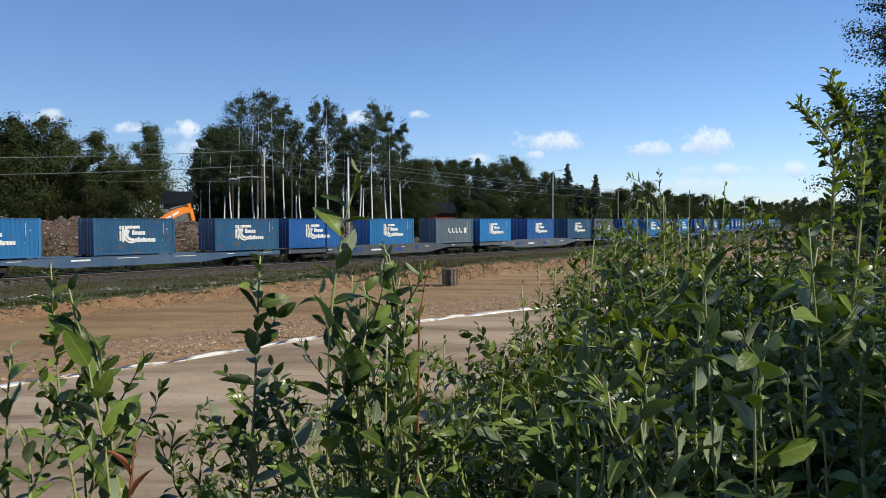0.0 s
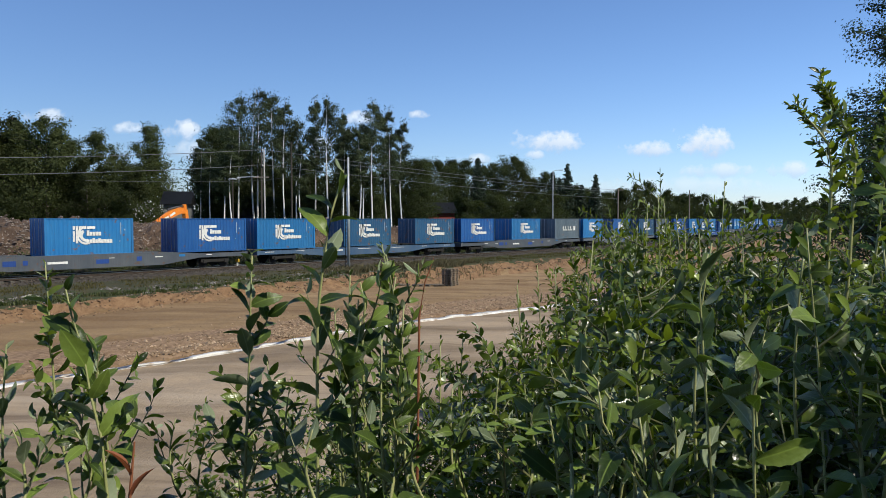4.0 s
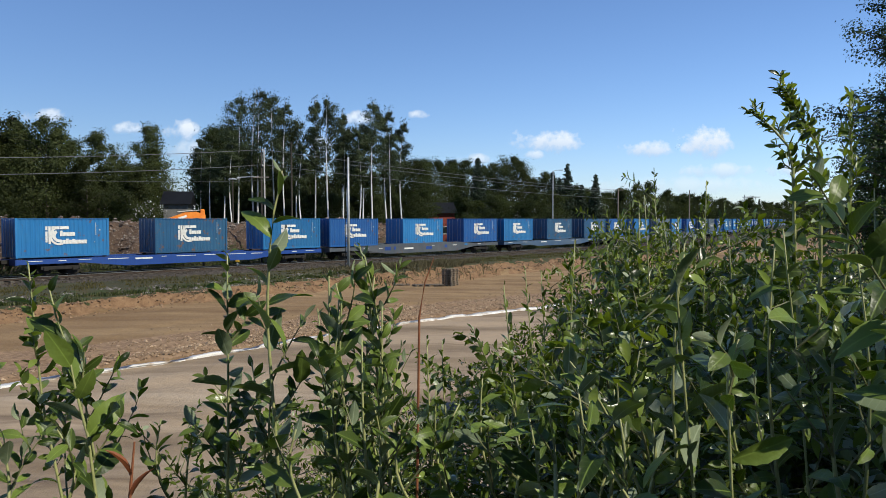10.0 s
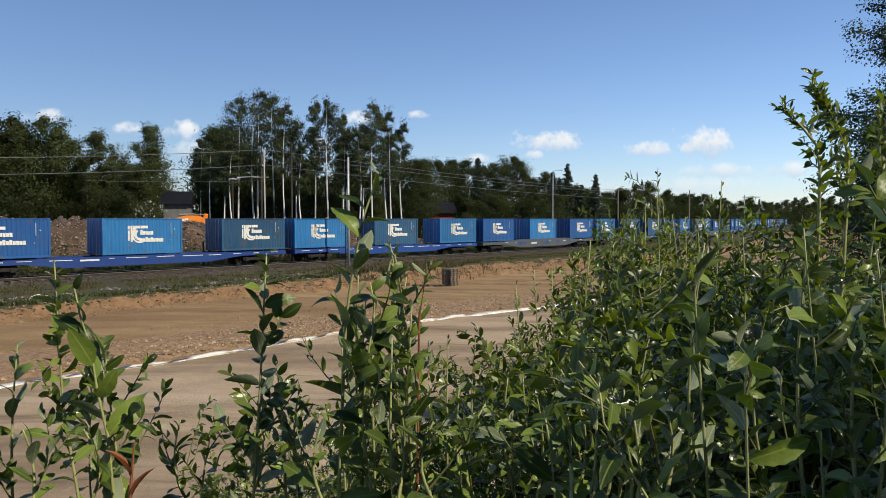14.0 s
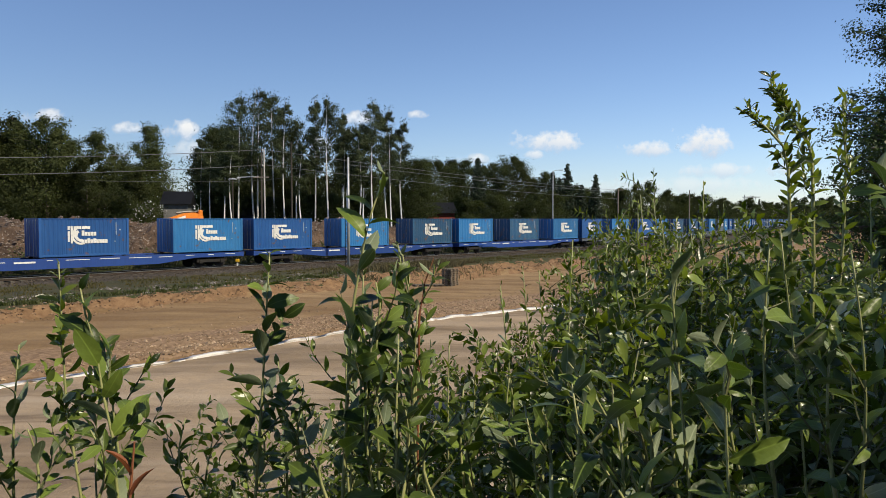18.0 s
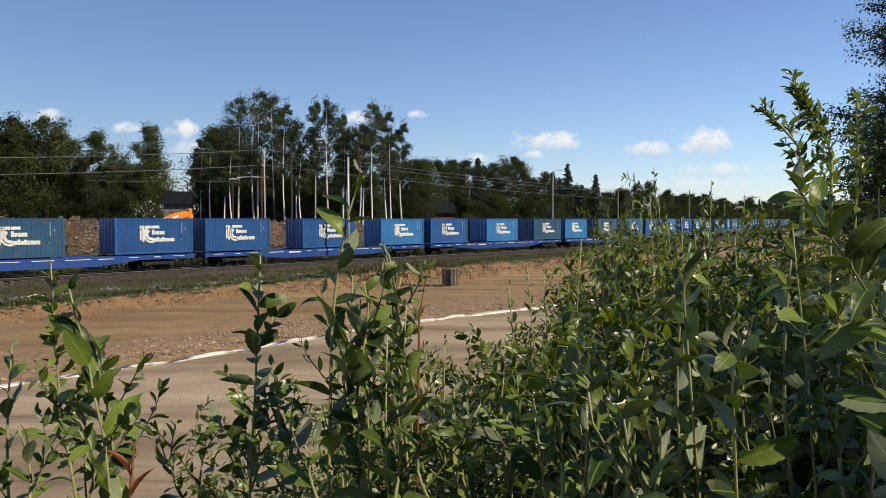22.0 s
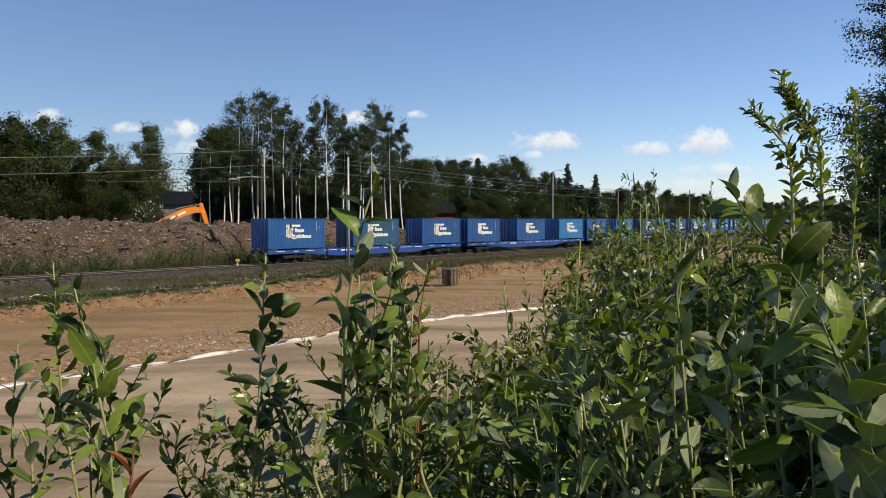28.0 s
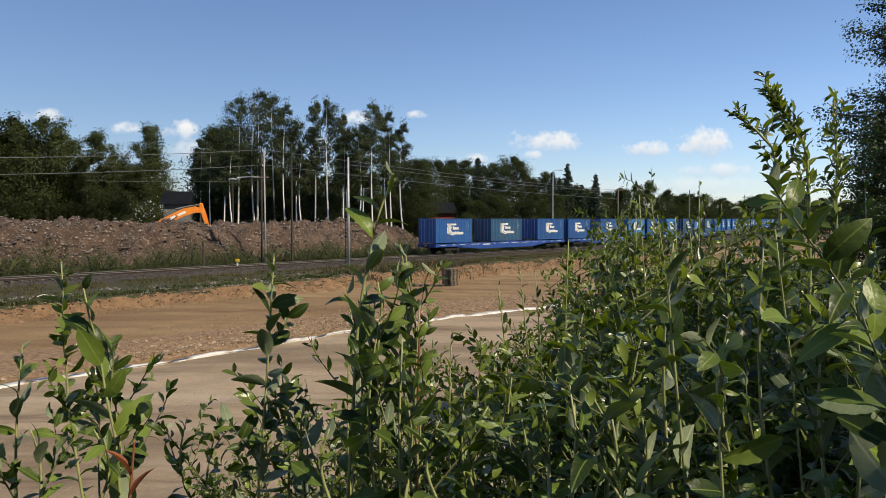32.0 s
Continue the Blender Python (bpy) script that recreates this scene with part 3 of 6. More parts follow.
GREY_MARKS = BAR((-2.9, 1.3, 0.8, 0.22), (-8.4, 0.6, 1.02, 0.07), (4.6, 0.6, 1.0, 0.1), (-6.4, 0.5, 0.95, 0.07), (8.8, 0.5, 1.02, 0.08), (1.2, 0.4, 1.05, 0.06)) + \
    [(-5.6, 0.8, 0.75, 0.35, M_RAILBLUE), (-4.4, 0.3, 0.8, 0.3, M_RAILBLUE), (0.3, 0.9, 0.7, 0.3, M_RAILBLUE), (3.2, 0.4, 0.8, 0.3, M_RAILBLUE), (6.5, 0.5, 0.98, 0.16, M_CYAN)]

TRAIN = []   # (thing, wagon number, pose in the wagon's space)


def build_train():
    blue = build_wagon(M_RAILBLUE, "bright blue long container wagon with white markings", False, BLUE_MARKS)
    grey = build_wagon(M_RAILGREY, "weathered grey fish-bellied container wagon", True, GREY_MARKS)
    pale = build_wagon(M_RAILPALE, "faded pale blue long container wagon", False, BLUE_MARKS[::2])
    kinds = {"B": build_container(M_BLUE, "blue corrugated steel container with white marking"),
             "C": build_container(M_CYAN, "light blue corrugated steel container with white marking"),
             "D": build_container(M_DULL, "faded dull blue steel container, streaked with dirt"),
             "G": build_container(M_GREY, "grey steel container with white block marking", True)}
    used = set()

    def take(ob):
        if ob not in used:
            used.add(ob)
            return ob
        return copy_thing(ob, Matrix())

    load = ["BDB", "BBC", "BCD", "CDC", "BCB", "CDD", "BCG", "CBD", "GBC", "DCB", "BDC", "CBB", "DGB", "BCD", "CBG", "BDC", "BBC", "DCB", "CBD", "BDB"]
    for k in range(WAGONS):
        TRAIN.append((take(blue if k <= 3 or k in (9, 13, 16) else pale if k in (5, 8, 12) else grey), k, Matrix()))
        for j, c in enumerate(load[k]):
            TRAIN.append((take(kinds[c]), k, pose(-12.5 + 9.47 * j + CL / 2, 0, DECK)))


def wagon_pose(t, k):
    x, y, h = rail_at(train_rear(t) + 12.5 + PITCH * k)
    return pose(x, y, 0, 0, 0, h)


build_train()

# ---- vegetation makers ----


def tilt_quads(c, size, r, narrow=0.6):
    """A small leaf-like quad at each centre, turned at random."""
    n = len(c)
    a = r.normal(size=(n, 3))
    a /= np.linalg.norm(a, axis=1)[:, None]
    b = np.cross(a, r.normal(size=(n, 3)))
    b /= np.linalg.norm(b, axis=1)[:, None]
    s = (size * r.uniform(0.6, 1.3, n))[:, None]
    v = np.stack([c - a * s, c + b * s * narrow, c + a * s, c - b * s * narrow], 1).reshape(-1, 3)
    return v, np.arange(4 * n).reshape(n, 4)


def facing_quads(c, out, size, r, narrow=0.6, mess=0.4):
    """A small leaf-like quad at each centre, facing about outwards."""
    k = len(c)
    nrm = out / (np.linalg.norm(out, axis=1)[:, None] + 1e-6) + r.normal(size=(k, 3)) * mess + (0, 0, 0.25)
    a = np.cross(nrm, r.normal(size=(k, 3)))
    a /= np.linalg.norm(a, axis=1)[:, None]
    b = np.cross(nrm, a)
    b /= np.linalg.norm(b, axis=1)[:, None]
    s = (size * r.uniform(0.6, 1.3, k))[:, None]
    v = np.stack([c - a * s, c + b * s * narrow, c + a * s, c - b * s * narrow], 1).reshape(-1, 3)
    return v, np.arange(4 * k).reshape(k, 4)


def build_tree(kind, h, width, base, limbs, leaves, leaf, bark, leafmat, seed, label, lean=0.0, trunks=1, droop=0.1, loose=1.0, stout=0.011):
    """A tapered trunk with limbs and a crown of small leaves in uneven clumps."""
    r = np.random.default_rng(seed)
    root = empty(kind, Matrix(), label, "tree", "trees of the wood")
    clumps = []
    for q in range(trunks):
        ox, oy = (r.uniform(-0.8, 0.8), r.uniform(-0.8, 0.8)) if trunks > 1 else (0, 0)
        bend = r.normal(0, 0.25, 2)
        top = Vector((ox * 2 + lean, oy * 2, h * r.uniform(0.9, 1.0)))
        pts = [Vector((ox, oy, -0.4)) + (top - Vector((ox, oy, -0.4))) * f + Vector((bend[0], bend[1], 0)) * sin(pi * f) for f in np.linspace(0, 1, 9)]
        r0 = stout * h
        part("trunk", tube(pts, [r0 * (1.05 - f) + 0.012 for f in np.linspace(0, 1, 9)], 8), bark, root, smooth=True)
        bm = bmesh.new()
        for k in range(limbs):
            f = base + (0.97 - base) * (k + r.uniform(0, 1)) / limbs
            i = f * 8
            p = pts[int(i)].lerp(pts[min(int(i) + 1, 8)], i - int(i))
            g = (f - base) / (1 - base)
            reach = width / 2 * (sin(pi * min(0.98, g * 0.73 + 0.23)) ** 0.85) * r.uniform(0.5, 1.12)
            a = r.uniform(0, 2 * pi)
            d = Vector((cos(a), sin(a), r.uniform(0.25, 0.8)))
            e = p + d * reach
            m = p.lerp(e, 0.55) + Vector((0, 0, 0.1 * reach))
            e.z -= droop * reach
            w = r0 * 0.28 * (1.1 - f) + 0.012
            add_tube(bm, [p, m, e], [w, w * 0.6, 0.008], 5)
            for c in np.linspace(0.4, 1.05, 4):
                clumps.append((p.lerp(m, c / 0.55) if c < 0.55 else m.lerp(e, (c - 0.55) / 0.45), (0.2 + 0.22 * reach * r.uniform(0.6, 1.2)) * loose))
        clumps.append((top, 0.5))
        tagged(part("branchwork", bm, M_BARK, root), kind="stuff")
    per = leaves // len(clumps)
    cs, outs = [], []
    heart = Vector((lean * 0.6, 0, h * (base + 1) * 0.5))
    for p, rad in clumps:
        o = np.clip(r.normal(size=(per, 3)), -1.7, 1.7) * (rad, rad, rad * 0.8)
        away = (p - heart).normalized()
        cs.append(o + p)
        outs.append(o / rad + np.array(away) * 0.7)
    v, f = facing_quads(np.concatenate(cs), np.concatenate(outs), leaf, r)
    crown = put("crown", mesh_of("crown", v, f, leafmat), root)
    tagged(crown, kind="stuff")
    return root


def build_spruce(h, width, seed, label):
    r = np.random.default_rng(seed)
    root = empty("spruce", Matrix(), label, "tree", "trees of the wood")
    part("trunk", tube([(0, 0, -0.4), (0, 0, h * 0.5), (0, 0, h)], [0.012 * h, 0.007 * h, 0.02], 7), M_BARK, root)
    cs = []
    bm = bmesh.new()
    z = h * 0.08
    while z < h * 0.99:
        reach = width / 2 * (1 - z / h) ** 0.85 + 0.15
        for k in range(11):
            a, q = r.uniform(0, 2 * pi), reach * r.uniform(0.7, 1.1)
            e = Vector((cos(a) * q, sin(a) * q, z - 0.18 * q))
            add_tube(bm, [(0, 0, z), e], [0.03, 0.008], 4)
            m = max(4, int(q * 16))
            f = r.uniform(0.15, 1.0, m)
            c = np.outer(f, np.array(e)) + np.outer(1 - f, (0, 0, z)) + r.normal(size=(m, 3)) * (0.12, 0.12, 0.1)
            c[:, 2] -= 0.1 * f
            cs.append(c)
        z += h * 0.024
    tagged(part("branchwork", bm, M_BARK, root), kind="stuff")
    v, f = tilt_quads(np.concatenate(cs), 0.2, r, 0.4)
    tagged(put("crown", mesh_of("crown", v, f, M_NEEDLE), root), kind="stuff")
    return root


def plant_trees():
    birch = [build_tree("birch", 20, w, b, 30, 6500, 0.13, M_BIRCH, M_LEAF_BIRCH, sd, "tall white-stemmed birch with a loose green crown", ln, tr, 0.15, 0.7, 0.0078)
             for w, b, sd, ln, tr in ((6.5, 0.45, 11, 0.5, 1), (5.0, 0.52, 12, -0.6, 1), (4.2, 0.5, 13, 0.3, 1), (8.0, 0.42, 14, 0.0, 2))]
    alder = [build_tree("broadleaf_tree", 15, w, b, 36, 13000, 0.125, M_BARK, M_LEAF_FAR, sd, "dense green broadleaf tree at the wood's edge", loose=0.85)
             for w, b, sd in ((7.5, 0.12, 21), (6.5, 0.15, 22), (8.5, 0.1, 23))]
    dark = [build_tree("broadleaf_tree", 14, w, b, 40, 12000, 0.14, M_BARK, M_LEAF_DARK, sd, "dark green tree deep in the wood")
            for w, b, sd in ((8.5, 0.05, 31), (7.5, 0.08, 32), (9.5, 0.04, 33))]
    spruce = [build_spruce(15, 6.6, 41, "dark pointed spruce at the wood's edge"), build_spruce(15, 5.4, 42, "slim dark spruce among the broadleaf trees")]
    kinds = {"b": (birch, 20), "a": (alder, 15), "d": (dark, 14), "s": (spruce, 15)}
    fresh = {id(o): True for g, _ in kinds.values() for o in g}
    r = np.random.default_rng(5)
    count = [0]

    def plant(kind, px, top, d, which=None):
        group, h0 = kinds[kind]
        ob = group[count[0] % len(group) if which is None else which]
        count[0] += 1
        if 1060 < px < 1412:      # stay beyond the bend
            d = max(d, 16 + float(np.interp(px, [1060, 1166, 1223, 1261, 1300, 1324, 1349, 1366, 1382, 1412], [108, 127, 144, 161, 197, 232, 286, 339, 411, 640])))
        p = at(px, top, d)
        z = ground_z(p.x, p.y) if d < 240 else 0.0
        k = (p.z - z) / h0 * 1.05
        m = pose(p.x, p.y, z, 0, 0, r.uniform(0, 360))
        if fresh[id(ob)]:
            fresh[id(ob)] = False
            ob.matrix_basis = m
        else:
            ob = copy_thing(ob, m)
        w = min(max(k * (0.8 if kind == "b" else 1.0), 0.7), 1.3)
        ob.scale = (w, w, k)

    # the wood behind the spoil heap, then the birches, then the wood along the line
    for px, top, d in ((-25, 215, 92), (22, 196, 96), (82, 203, 94), (118, 252, 100), (178, 226, 98), (208, 268, 102), (258, 228, 104), (278, 262, 108), (55, 260, 93), (150, 285, 94), (235, 300, 96), (5, 280, 92), (-50, 230, 95)):
        plant("a", px, top, d)
    for px in range(-40, 262, 28):
        plant("d", px, 318 + r.uniform(-12, 25), 100 + r.uniform(-4, 6))
    for px, top, d, w in ((352, 240, 104, 1), (372, 262, 102, 0), (418, 172, 106, 0), (448, 164, 108, 3), (486, 160, 110, 1), (505, 188, 104, 2), (524, 205, 106, 1), (556, 184, 108, 2), (582, 176, 104, 0), (604, 206, 110, 2), (640, 212, 106, 1), (660, 182, 104, 0), (688, 202, 108, 2), (716, 222, 106, 2), (622, 238, 100, 2), (606, 222, 99, 1), (630, 230, 98, 2), (538, 262, 99, 2), (694, 232, 98, 1), (415, 250, 99, 2), (393, 262, 100, 1)):
        plant("b", px, top, d, w)
    for px in range(372, 760, 24):
        plant("d", px, 300 + r.uniform(-15, 25), 122 + r.uniform(-6, 8))
    for px, top in ((384, 240), (398, 226), (425, 262), (452, 278), (476, 300), (505, 305), (548, 308), (590, 312)):
        plant("d", px, top, 118 + r.uniform(-2, 4))
    for px, top, d in ((250, 292, 93), (228, 300, 92)):
        plant("a", px, top, d)
    for px in range(372, 740, 36):
        plant("d", px, 345 + r.uniform(-10, 10), 112 + r.uniform(-3, 3))
    for px, top in ((745, 290), (770, 286), (798, 284), (822, 292), (852, 296), (880, 290), (906, 274), (925, 290), (948, 318), (965, 312), (1020, 330), (1040, 335), (1076, 345), (1100, 335), (1125, 322), (1150, 328), (1180, 342), (1205, 348)):
        plant("a" if px in (906, 925, 1125) else "d", px, top, 135 + max(0, px - 1050) * 0.2 + r.uniform(-8, 12))
    for px, top in ((846, 284), (1004, 294), (978, 308), (1054, 312), (990, 318), (1030, 330)):
        plant("s", px, top, 124, 0)
    for px in [p for p in range(740, 1230, 26) if p not in (766, 792)]:
        plant("d", px, 350 + r.uniform(-10, 10), 118 + max(0, px - 960) * 0.17 + r.uniform(-5, 10))
    for px, top, d in ((828, 352, 112), (750, 340, 113)):
        plant("d", px, top, d)
    for px in range(1200, 1640, 16):
        plant("d" if px % 3 else "s", px, 357 + r.uniform(-7, 5), 330 + r.uniform(-40, 60))
    for px, top, d in ((38, 220, 97), (96, 238, 97), (10, 235, 96)):
        plant("d", px, top, d, 1)
    for px, top in ((374, 268), (370, 325), (392, 300)):
        plant("d", px, top, 116, 1)
    for px in range(1196, 1640, 13):
        plant("d", px, 361 + r.uniform(-7, 5) - 10 * (px < 1250), 215 + r.uniform(-8, 20), 2)
    for px in range(1230, 1640, 22):
        plant("d", px, 368 + r.uniform(-4, 4), 260 + r.uniform(-10, 30))


plant_trees()


def leaf_shape(l, w, curl, fold, segs=6, teeth=0.0, twist=0.0):
    """A leaf along +x, blunt-tipped, folded at its midrib, curled down, with a wavy margin."""
    v = []
    for i in range(segs + 1):
        f = i / segs
        half = w / 2 * (sin(pi * f ** 0.95) ** 0.72 if 0 < f < 1 else 0.02) * (1 + teeth * (-1) ** i)
        x, z = l * f * cos(curl * f * 0.5), -l * curl * f * f * 0.5
        c, q = cos(twist * f), sin(twist * f)
        row = [(half, half * fold + 0.06 * w * sin(6 * f)), (0, 0), (-half, half * fold - 0.06 * w * sin(5 * f + 1))]
        v += [(x, y * c - u * q, z + y * q + u * c) for y, u in row]
    faces = []
    for i in range(segs):
        a = 3 * i
        faces += [(a, a + 1, a + 4, a + 3), (a + 1, a + 2, a + 5, a + 4)]
    return np.array(v), faces


def leaf_mesh(*shape):
    """A leaf with a green upper face and a pale felted underside."""
    v, f = leaf_shape(*shape)
    k = len(v)
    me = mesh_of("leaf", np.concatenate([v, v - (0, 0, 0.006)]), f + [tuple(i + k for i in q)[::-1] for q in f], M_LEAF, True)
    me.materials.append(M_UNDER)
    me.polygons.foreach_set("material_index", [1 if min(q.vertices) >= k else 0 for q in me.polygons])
    return me


LEAVES = [leaf_shape(1, *a) for a in ((0.42, 0.3, 0.35, 5), (0.46, 0.7, 0.2, 5, 0, 0.5), (0.38, 0.1, 0.5, 5), (0.44, 0.5, 0.1, 5, 0, -0.6), (0.36, 1.1, 0.4, 5))]
LEAF_MESHES = [leaf_mesh(1, *a) for a in ((0.4, 0.3, 0.35, 12, 0.045, 0.3), (0.44, 0.6, 0.2, 12, 0.045, -0.4), (0.36, 0.1, 0.5, 12, 0.045), (0.46, 0.9, 0.12, 12, 0.045, 0.6), (0.36, 1.2, 0.35, 12, 0.045, -0.2))]
NARROW = [leaf_shape(1, *a) for a in ((0.34, 0.2, 0.4, 4), (0.38, 0.6, 0.25, 4, 0, 0.5), (0.3, 0.0, 0.5, 4), (0.34, 1.0, 0.3, 4, 0, -0.5))]
SLIM_MESHES = [leaf_mesh(1, *a) for a in ((0.3, 0.2, 0.4, 7), (0.34, 0.5, 0.25, 7, 0, 0.5), (0.28, 0.0, 0.5, 7), (0.32, 0.9, 0.3, 7, 0, -0.4))]


def leaf_pose(p, out, up, size, r):
    """Pose of a leaf that grows from p along out, its face towards up."""
    out = Vector(out).normalized()
    side = Vector(up).cross(out)
    if side.length < 1e-3:
        side = Vector((1, 0, 0))
    side.normalize()
    nor = out.cross(side)
    m = Matrix((out, side, nor)).transposed().to_4x4()
    over = 150 if r.uniform() < 0.16 else 0
    m = m @ pose(0, 0, 0, over + float(r.normal(0, 38)), r.uniform(-22, 16), r.uniform(-20, 20))
    return Matrix.Translation(p) @ m @ Matrix.Scale(size, 4)


def shoot(r, pts, spacing, size, start=0.1, angle=50):
    """Leaf poses in a spiral along a stem, larger in the middle, small and upright at the tip."""
    out = []
    lens = [(pts[i + 1] - pts[i]).length for i in range(len(pts) - 1)]
    total = sum(lens)
    s, turn = total * start, r.uniform(0, 360)
    while s < total:
        q, i = s, 0
        while q > lens[i] and i < len(lens) - 1:
            q -= lens[i]
            i += 1
        p = pts[i].lerp(pts[i + 1], min(1, q / lens[i]))
        d = (pts[i + 1] - pts[i]).normalized()
        f = max(0.0, (s / total - start) / (1 - start))
        a = d.orthogonal().normalized()
        b = d.cross(a)
        turn += radians(137.5 + r.uniform(-25, 25))
        side = a * cos(turn) + b * sin(turn)
        k = radians(angle * (1.15 - 0.5 * f ** 3) + r.uniform(-14, 14))
        g = size * (0.8 + 0.35 * sin(pi * f)) * (1 - 0.5 * max(0, f - 0.88) / 0.12) * r.uniform(0.75, 1.2)
        out.append(leaf_pose(p, d * cos(k) + side * sin(k), d * 0.3 + Vector((0.45, -0.3, 0.7)), g, r))
        s += spacing * (1.15 - 0.65 * f ** 2) * r.uniform(0.8, 1.2)
    return out


# seconds, and how hard the gusts press to the right
WIND = [(0, 1.2), (1.5, 1.1), (2.5, 0.95), (3.5, 1.05), (5.5, 0.5), (6, 0.2), (6.5, 0.05), (7, 0.45), (7.5, -0.2), (8, -0.9), (8.5, -1.45), (9, -1.0), (9.5, -0.2), (10, -0.55), (10.5, -0.8), (11, -0.4), (11.5, 0.2),
        (12, 0.0), (12.5, -0.4), (13, 0.0), (13.5, 0.6), (14, 0.75), (14.5, 0.7), (16.5, 0.55), (17, 0.15), (17.5, -0.5), (18, -0.8), (18.5, -0.6), (19, -0.1), (20, -0.55), (21, -0.1), (22, 0.0), (22.5, 0.15), (23.5, -0.1), (25, 0.2),
        (25.5, 0.2), (27.5, -0.4), (28, -0.3), (28.5, 0.15), (29, 0.1), (29.5, -0.4), (30.5, -0.15), (31, -0.4), (31.5, -1.0), (32, -1.1)]

# the shoots beside the road lean the other way as the gusts pass
LEFT_WIND = [(0, 0.0), (1.5, 0.15), (3, -1.2), (4.5, -0.2), (5.5, 0.4), (7, -0.2), (8.5, -0.2), (9, 0.4), (9.6, -1.5), (10, -3.0), (10.7, -1.0), (11.5, -1.5), (12.2, -0.6), (13, 0.05), (14.5, 1.0), (17, 1.6), (19, 0.9), (21, -0.65), (23, 0.75), (24, 0.85), (28, 0.7), (30, 1.2), (32, 1.6)]


SWAY = []   # (thing, rest pose, lean in degrees to the right for one unit of wind, its own swing, phase)


def sway_turn(t, place, gain, own, phase):
    """How a shrub that stands at place leans at t seconds."""
    gusts = WIND if place.x > 0.12 * place.y else LEFT_WIND
    w = float(np.interp(t, [a for a, _ in gusts], [b for _, b in gusts]))
    return pose(0, 0, 0, gain * own * sin(t * 1.7 + 2 * phase), gain * (w * 1.6 + own * sin(t * 2.3 + phase)), 0)



def bent(a, b, r, amount, n=7):
    off = Vector((r.normal(0, amount), r.normal(0, amount), 0))
    return [Vector(a).lerp(Vector(b), f) + off * sin(pi * f) for f in np.linspace(0, 1, n)]


def build_sapling(tip, foot, d, leaf=0.085, spacing=0.05, seed=0, side=6, side_from=0.05, side_to=0.4, angle=42, slim=False, label="young goat willow shoot with broad serrated leaves", sway=1.0, side_len=0.22, stem=0.0034, way=(), seen=20.0):
    """A leafy shoot: its tip and the place where it leaves the view are given by direction, or its whole way from the tip as it leans at the time seen."""
    r = np.random.default_rng(seed)
    t, f = at(*tip, d), at(*foot, d)
    base = f + (f - t) * 0.15
    base.z = min(base.z, f.z - 0.1)
    gz = ground_z(base.x, base.y)
    base = Vector((base.x + (f.x - t.x) * 0.1, base.y, gz - 0.03))
    root = empty("willow_shoot", Matrix.Translation(base), label, "shrub", "willow shoots before the building ground")
    if way:
        back = sway_turn(seen, base, sway, 0.25, seed).to_3x3().inverted()
        line = [back @ (at(*p, d) - base) for p in way[::-1]]
        pts = bent(Vector((0, 0, 0)), line[0], r, 0.01, 4)[:-1] + line
    else:
        pts = bent(Vector((0, 0, 0)), f - base, r, 0.01, 4)[:-1] + bent(f - base, t - base, r, 0.02, 8)
    n = len(pts)
    part("stem", tube(pts, [stem * (1.25 - i / (n - 1)) + 0.0008 for i in range(n)], 7), M_STEM, root, smooth=True)
    low = (f - base).length / ((f - base).length + (t - f).length)
    rest = []
    for m in shoot(r, pts, spacing, leaf, max(0.05, low - 0.12), angle):
        if d > 1.88:
            rest.append(m)
            continue
        put("leaf", (SLIM_MESHES if slim else LEAF_MESHES)[r.integers(4 if slim else 5)], root, m=m)
    for k in range(side):
        q = side_from + (side_to - side_from) * (k + r.uniform(0, 1)) / max(1, side)
        i = min(3 + int(q * (n - 4)), n - 2)
        p = pts[i].lerp(pts[i + 1], r.uniform(0, 1))
        a = r.uniform(0, 2 * pi)
        e = p + Vector((cos(a) * 0.6, sin(a) * 0.5, 0.8)) * side_len * r.uniform(0.6, 1.2)
        b = bent(p, e, r, 0.01, 4)
        part("twig", tube(b, [0.0025, 0.002, 0.0015, 0.0008], 5), M_TWIG, root)
        for m in shoot(r, b, spacing * 0.6, leaf * 0.75, 0.2, 50):
            if d > 1.88:
                rest.append(m)
                continue
            put("leaf", (SLIM_MESHES if slim else LEAF_MESHES)[r.integers(4 if slim else 5)], root, m=m)
    if rest:
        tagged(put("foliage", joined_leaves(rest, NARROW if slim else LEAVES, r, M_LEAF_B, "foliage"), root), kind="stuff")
    SWAY.append((root, Matrix.Translation(base), sway, 0.25, seed))
    return root


def joined_leaves(poses, shapes, r, material, name):
    groups = {}
    for m in poses:
        groups.setdefault(int(r.integers(len(shapes))), []).append(np.array(m))
    vs, fs, base = [], [], 0
    for k, ms in groups.items():
        v, f = shapes[k]
        ms = np.stack(ms)
        w = np.einsum("nij,vj->nvi", ms[:, :3, :3], v) + ms[:, None, :3, 3]
        vs.append(w.reshape(-1, 3))
        f = np.array(f)
        fs.append((f[None] + (np.arange(len(ms)) * len(v))[:, None, None] + base).reshape(-1, 4))
        base += len(ms) * len(v)
    return mesh_of(name, np.concatenate(vs), np.concatenate(fs), material, True)


